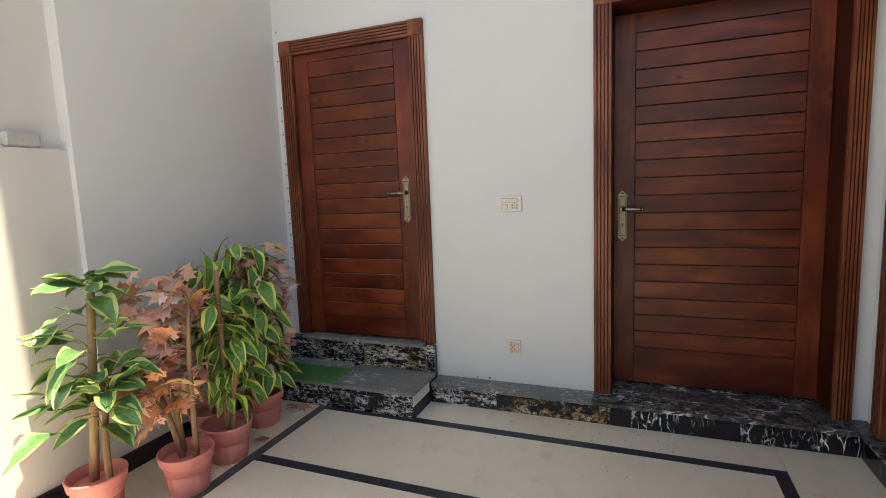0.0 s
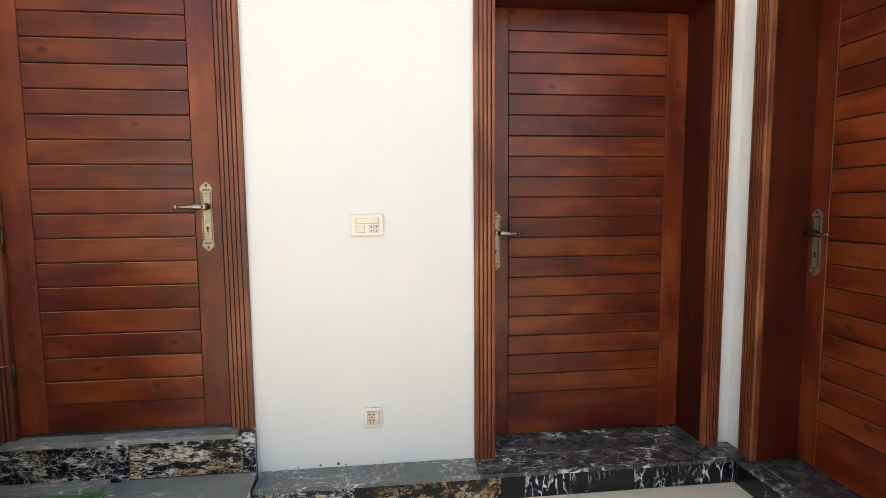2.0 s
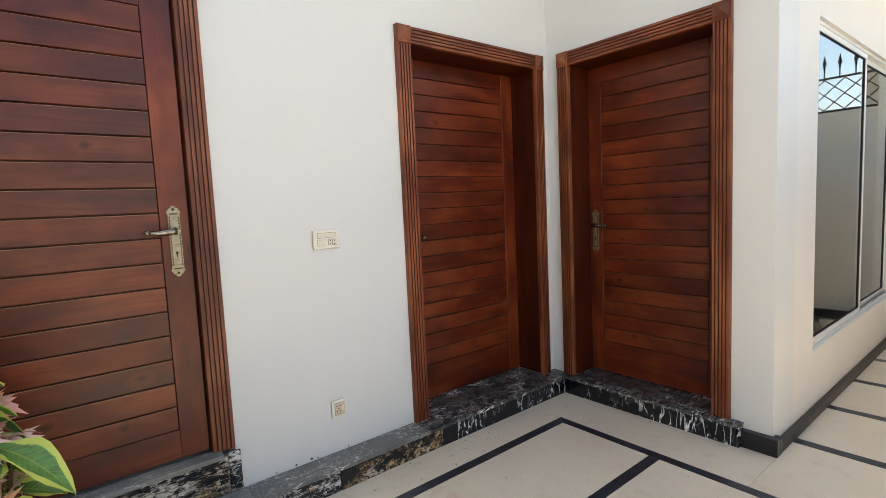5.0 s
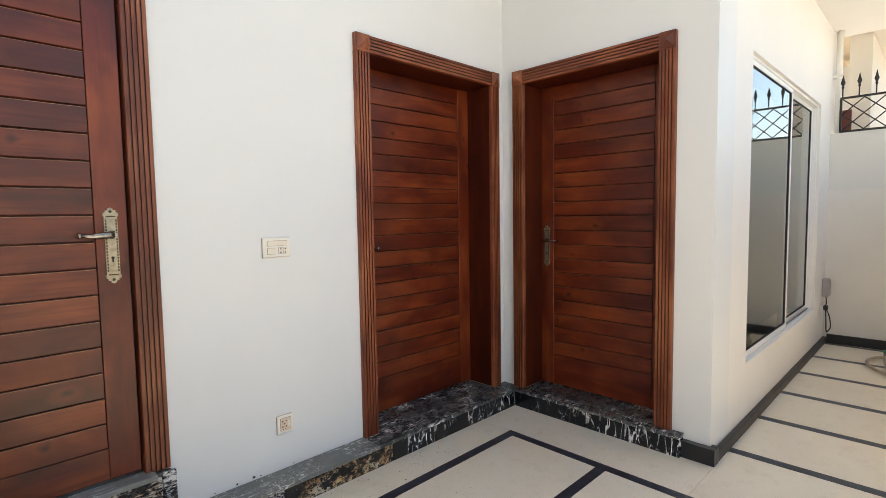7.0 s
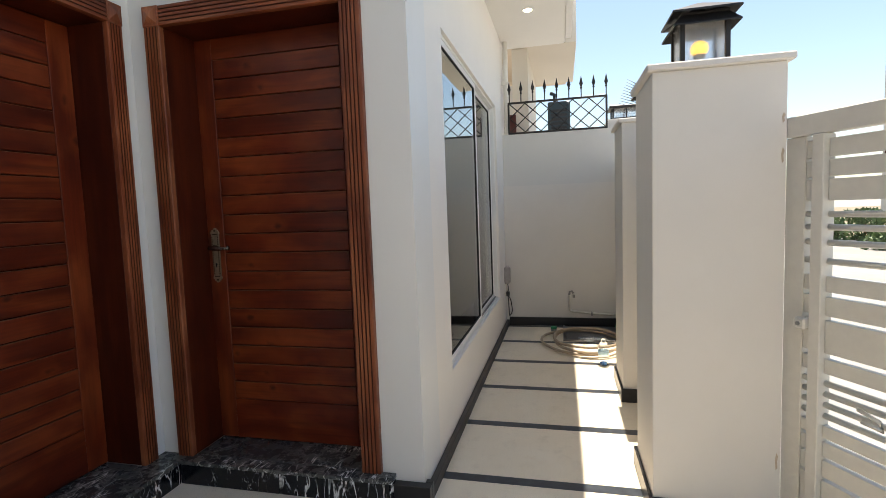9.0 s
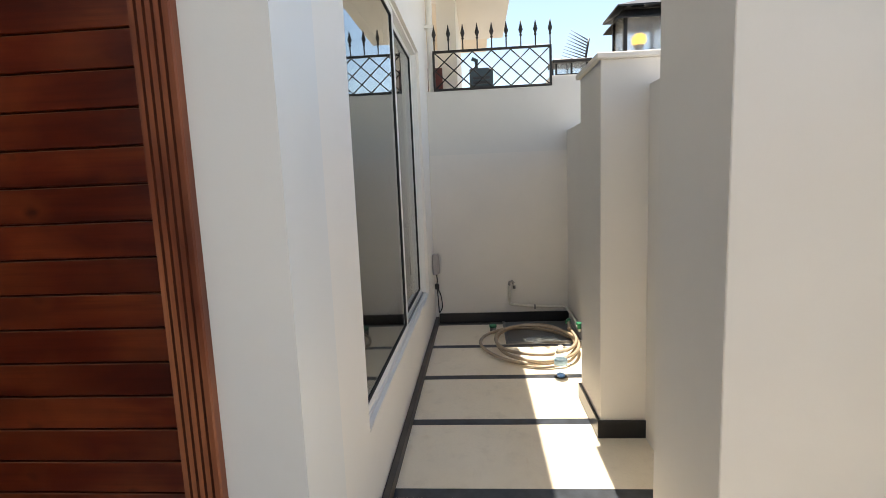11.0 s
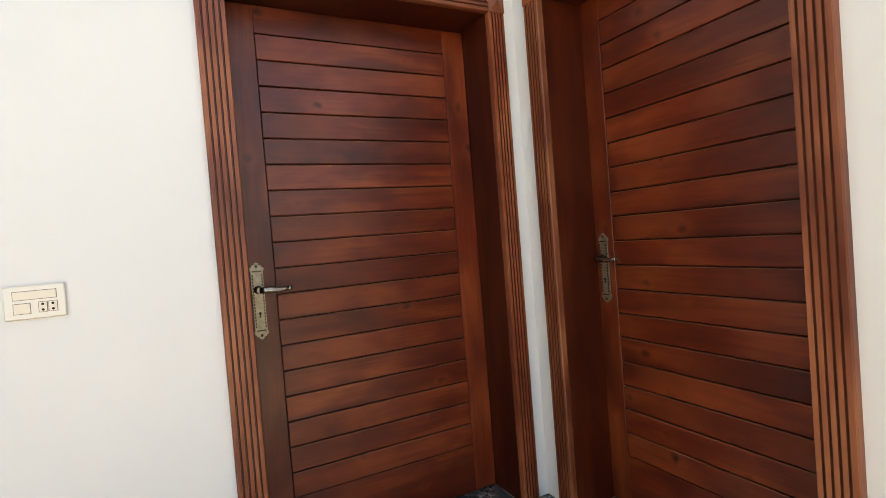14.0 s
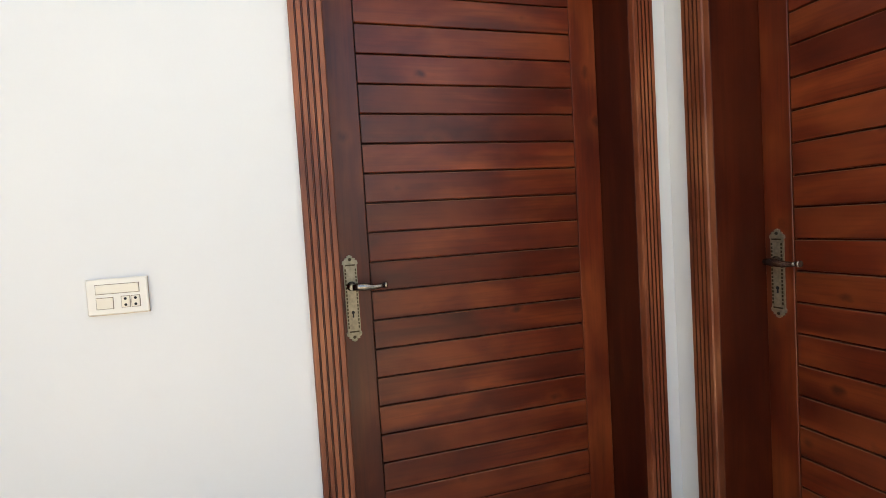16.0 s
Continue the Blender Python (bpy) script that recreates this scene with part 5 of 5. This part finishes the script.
for px, z, h in ((-2.853, 1.61, 0.04), (-2.852, 1.46, 0.06), (-2.850, 0.25, 0.07)):
    bm = prism(bmesh.new(), [(0.0, 0.0), (0.006, 0.008), (0.004, h * 0.5), (0.008, h * 0.8), (0.002, h), (-0.003, h * 0.6)], -0.0015, 0.001, "xz")
    solid("plaster_chip", bm, mat_plain("raw_plaster", (0.50, 0.41, 0.32), 0.9, scale=80, bump=0.4), "chipped patch of bare brown plaster on the pillar edge", "chip", kind="", m=pose(0.0595, px, z, 0, 0, -90))


# ---- outside ----
ground = solid("ground", boxes((-400, 400, -400, 400, -0.30, -0.13)), ROAD, "pale sunlit concrete street", "ground")
solid("driveway_ramp", prism(bmesh.new(), [(-2.95, -0.02), (-4.1, -0.128), (-4.1, -0.2), (-2.95, -0.2)], XL - 0.5, XE + 0.5), ROAD, "sloping concrete ramp to the street", "pavement", m=Matrix(((0, 0, 1, 0), (1, 0, 0, 0), (0, 1, 0, 0), (0, 0, 0, 1))))

nb = thing("neighbour_house", "cream painted neighbouring house with a projecting slab", "house", pose(9.4, 0, -0.13))
part("house_wall", boxes((0.0, 9.0, -0.42, 0.2, 0, 9.0)), NEIGHBOUR, nb)
part("column", boxes((2.6, 3.1, -1.10, -0.421, 0, 4.75)), WALL_OUT, nb, "pale column below the slab")
part("near_wall", boxes((-5.55, -3.70, -1.68, -1.50, 0, 3.26)), NEIGHBOUR_PALE, nb)
part("near_slab", boxes((-5.577, -3.70, -2.225, -1.501, 3.262, 3.72), bevel=0.004), NEIGHBOUR_PALE, nb, "cream slab over the neighbour's side door")
part("slab", boxes((0.0, 4.0, -2.20, -0.421, 4.98, 5.5), bevel=0.006), NEIGHBOUR, nb, "cream projecting slab")
part("parapet", boxes((0.0, 4.0, -2.20, -2.03, 5.501, 6.4)), NEIGHBOUR, nb)

sd = thing("side_door", "red-brown wooden door edge beyond the end wall", "door", pose(3.72, -1.545, -0.13))
part("door_leaf", boxes((0, 0.04, 0.0, 0.12, 0.0, 2.50), bevel=0.004), RED_DOOR, sd)
part("door_post", boxes((0.0, 0.06, 0.121, 0.18, 0.0, 2.50), bevel=0.004), RED_DOOR, sd)
ac = thing("air_cooler", "dark teal metal cooler box behind the railing", "cooler", pose(10.6, -2.0, -0.13))
part("stand", boxes((-0.26, 0.26, -0.2, 0.2, 0.0, 2.70), bevel=0.01), NEIGHBOUR, ac)
part("case", boxes((-0.30, 0.30, -0.26, 0.26, 2.701, 3.90), bevel=0.03), TEAL, ac)
part("grille", boxes(*[(-0.32, -0.301, -0.18, 0.18, 2.85 + 0.1 * k, 2.91 + 0.1 * k) for k in range(9)]), IRON, ac)
part("spout", tube(bmesh.new(), [(0, 0.10, 3.89), (0, 0.10, 4.12), (0, 0.20, 4.16)], 0.05, 8), TEAL, ac)

far = thing("far_house", "white house with a brown upper band across the street", "house", pose(25.0, -17.0, -0.13, 0, 0, -31))
part("house_wall", boxes((0, 8, -9, 0.6, 0, 10.5)), WALL_OUT, far)
part("upper_band", boxes((-0.3, -0.01, -9, -1.2, 8.0, 10.0)), mat_plain("brown_cladding", (0.16, 0.075, 0.05), 0.6), far, "brown projecting band")
for z in (1.2, 6.2):
    for y in (-2.6, -5.4):
        wn_ = part("window", boxes((-0.06, -0.005, y - 0.7, y + 0.7, z, z + 1.7), bevel=0.01), ALU, far)
        part("pane", boxes((-0.075, -0.061, y - 0.6, y + 0.6, z + 0.1, z + 1.6)), TEAL, wn_)
part("low_band", boxes((-0.5, -0.01, -9, 0.5, 2.9, 3.5)), mat_plain("brown_cladding_low", (0.14, 0.07, 0.05), 0.6), far)


def bush(x, y, r, h, seed):
    rnd = random.Random(seed)
    bm = bmesh.new()
    for k in range(900):
        a, t = rnd.uniform(0, math.tau), rnd.random() ** 0.5
        z = h * rnd.random()
        rr = r * t * (1 - 0.45 * (z / h) ** 2) * (0.8 + 0.3 * math.sin(3 * a + seed))
        p = Vector((rr * math.cos(a), rr * math.sin(a), z))
        q = Euler((rnd.uniform(0, 6), rnd.uniform(0, 6), rnd.uniform(0, 6))).to_matrix()
        s = rnd.uniform(0.05, 0.11)
        bm.faces.new([bm.verts.new(p + q @ Vector(c)) for c in ((-s, 0, 0), (0, -s * 0.5, 0), (s, 0, 0), (0, s * 0.5, 0.02))])
    e = thing("bush", "low green roadside bush", "bush", pose(x, y, -0.13), group="roadside bushes")
    part("crown", bm, BUSH, e)
    part("trunk", tube(bmesh.new(), [(0, 0, 0), (0, 0, h * 0.6)], [0.05, 0.02], 6), BARK, e)


random.seed(9)
for k in range(22):
    a = radians(-18 - 2.6 * k)
    d = random.uniform(15, 21)
    bush(-1 + d * math.cos(a), -2 + d * math.sin(a), random.uniform(0.5, 1.1), random.uniform(0.5, 1.15), k)
solid("verge", boxes((6, 60, -60, -11, -0.129, -0.09)), mat_plain("dry_verge", (0.30, 0.25, 0.17), 0.9, vary=0.6, scale=1.5), "dry sandy verge beyond the street", "verge", m=pose(0, 0, 0))
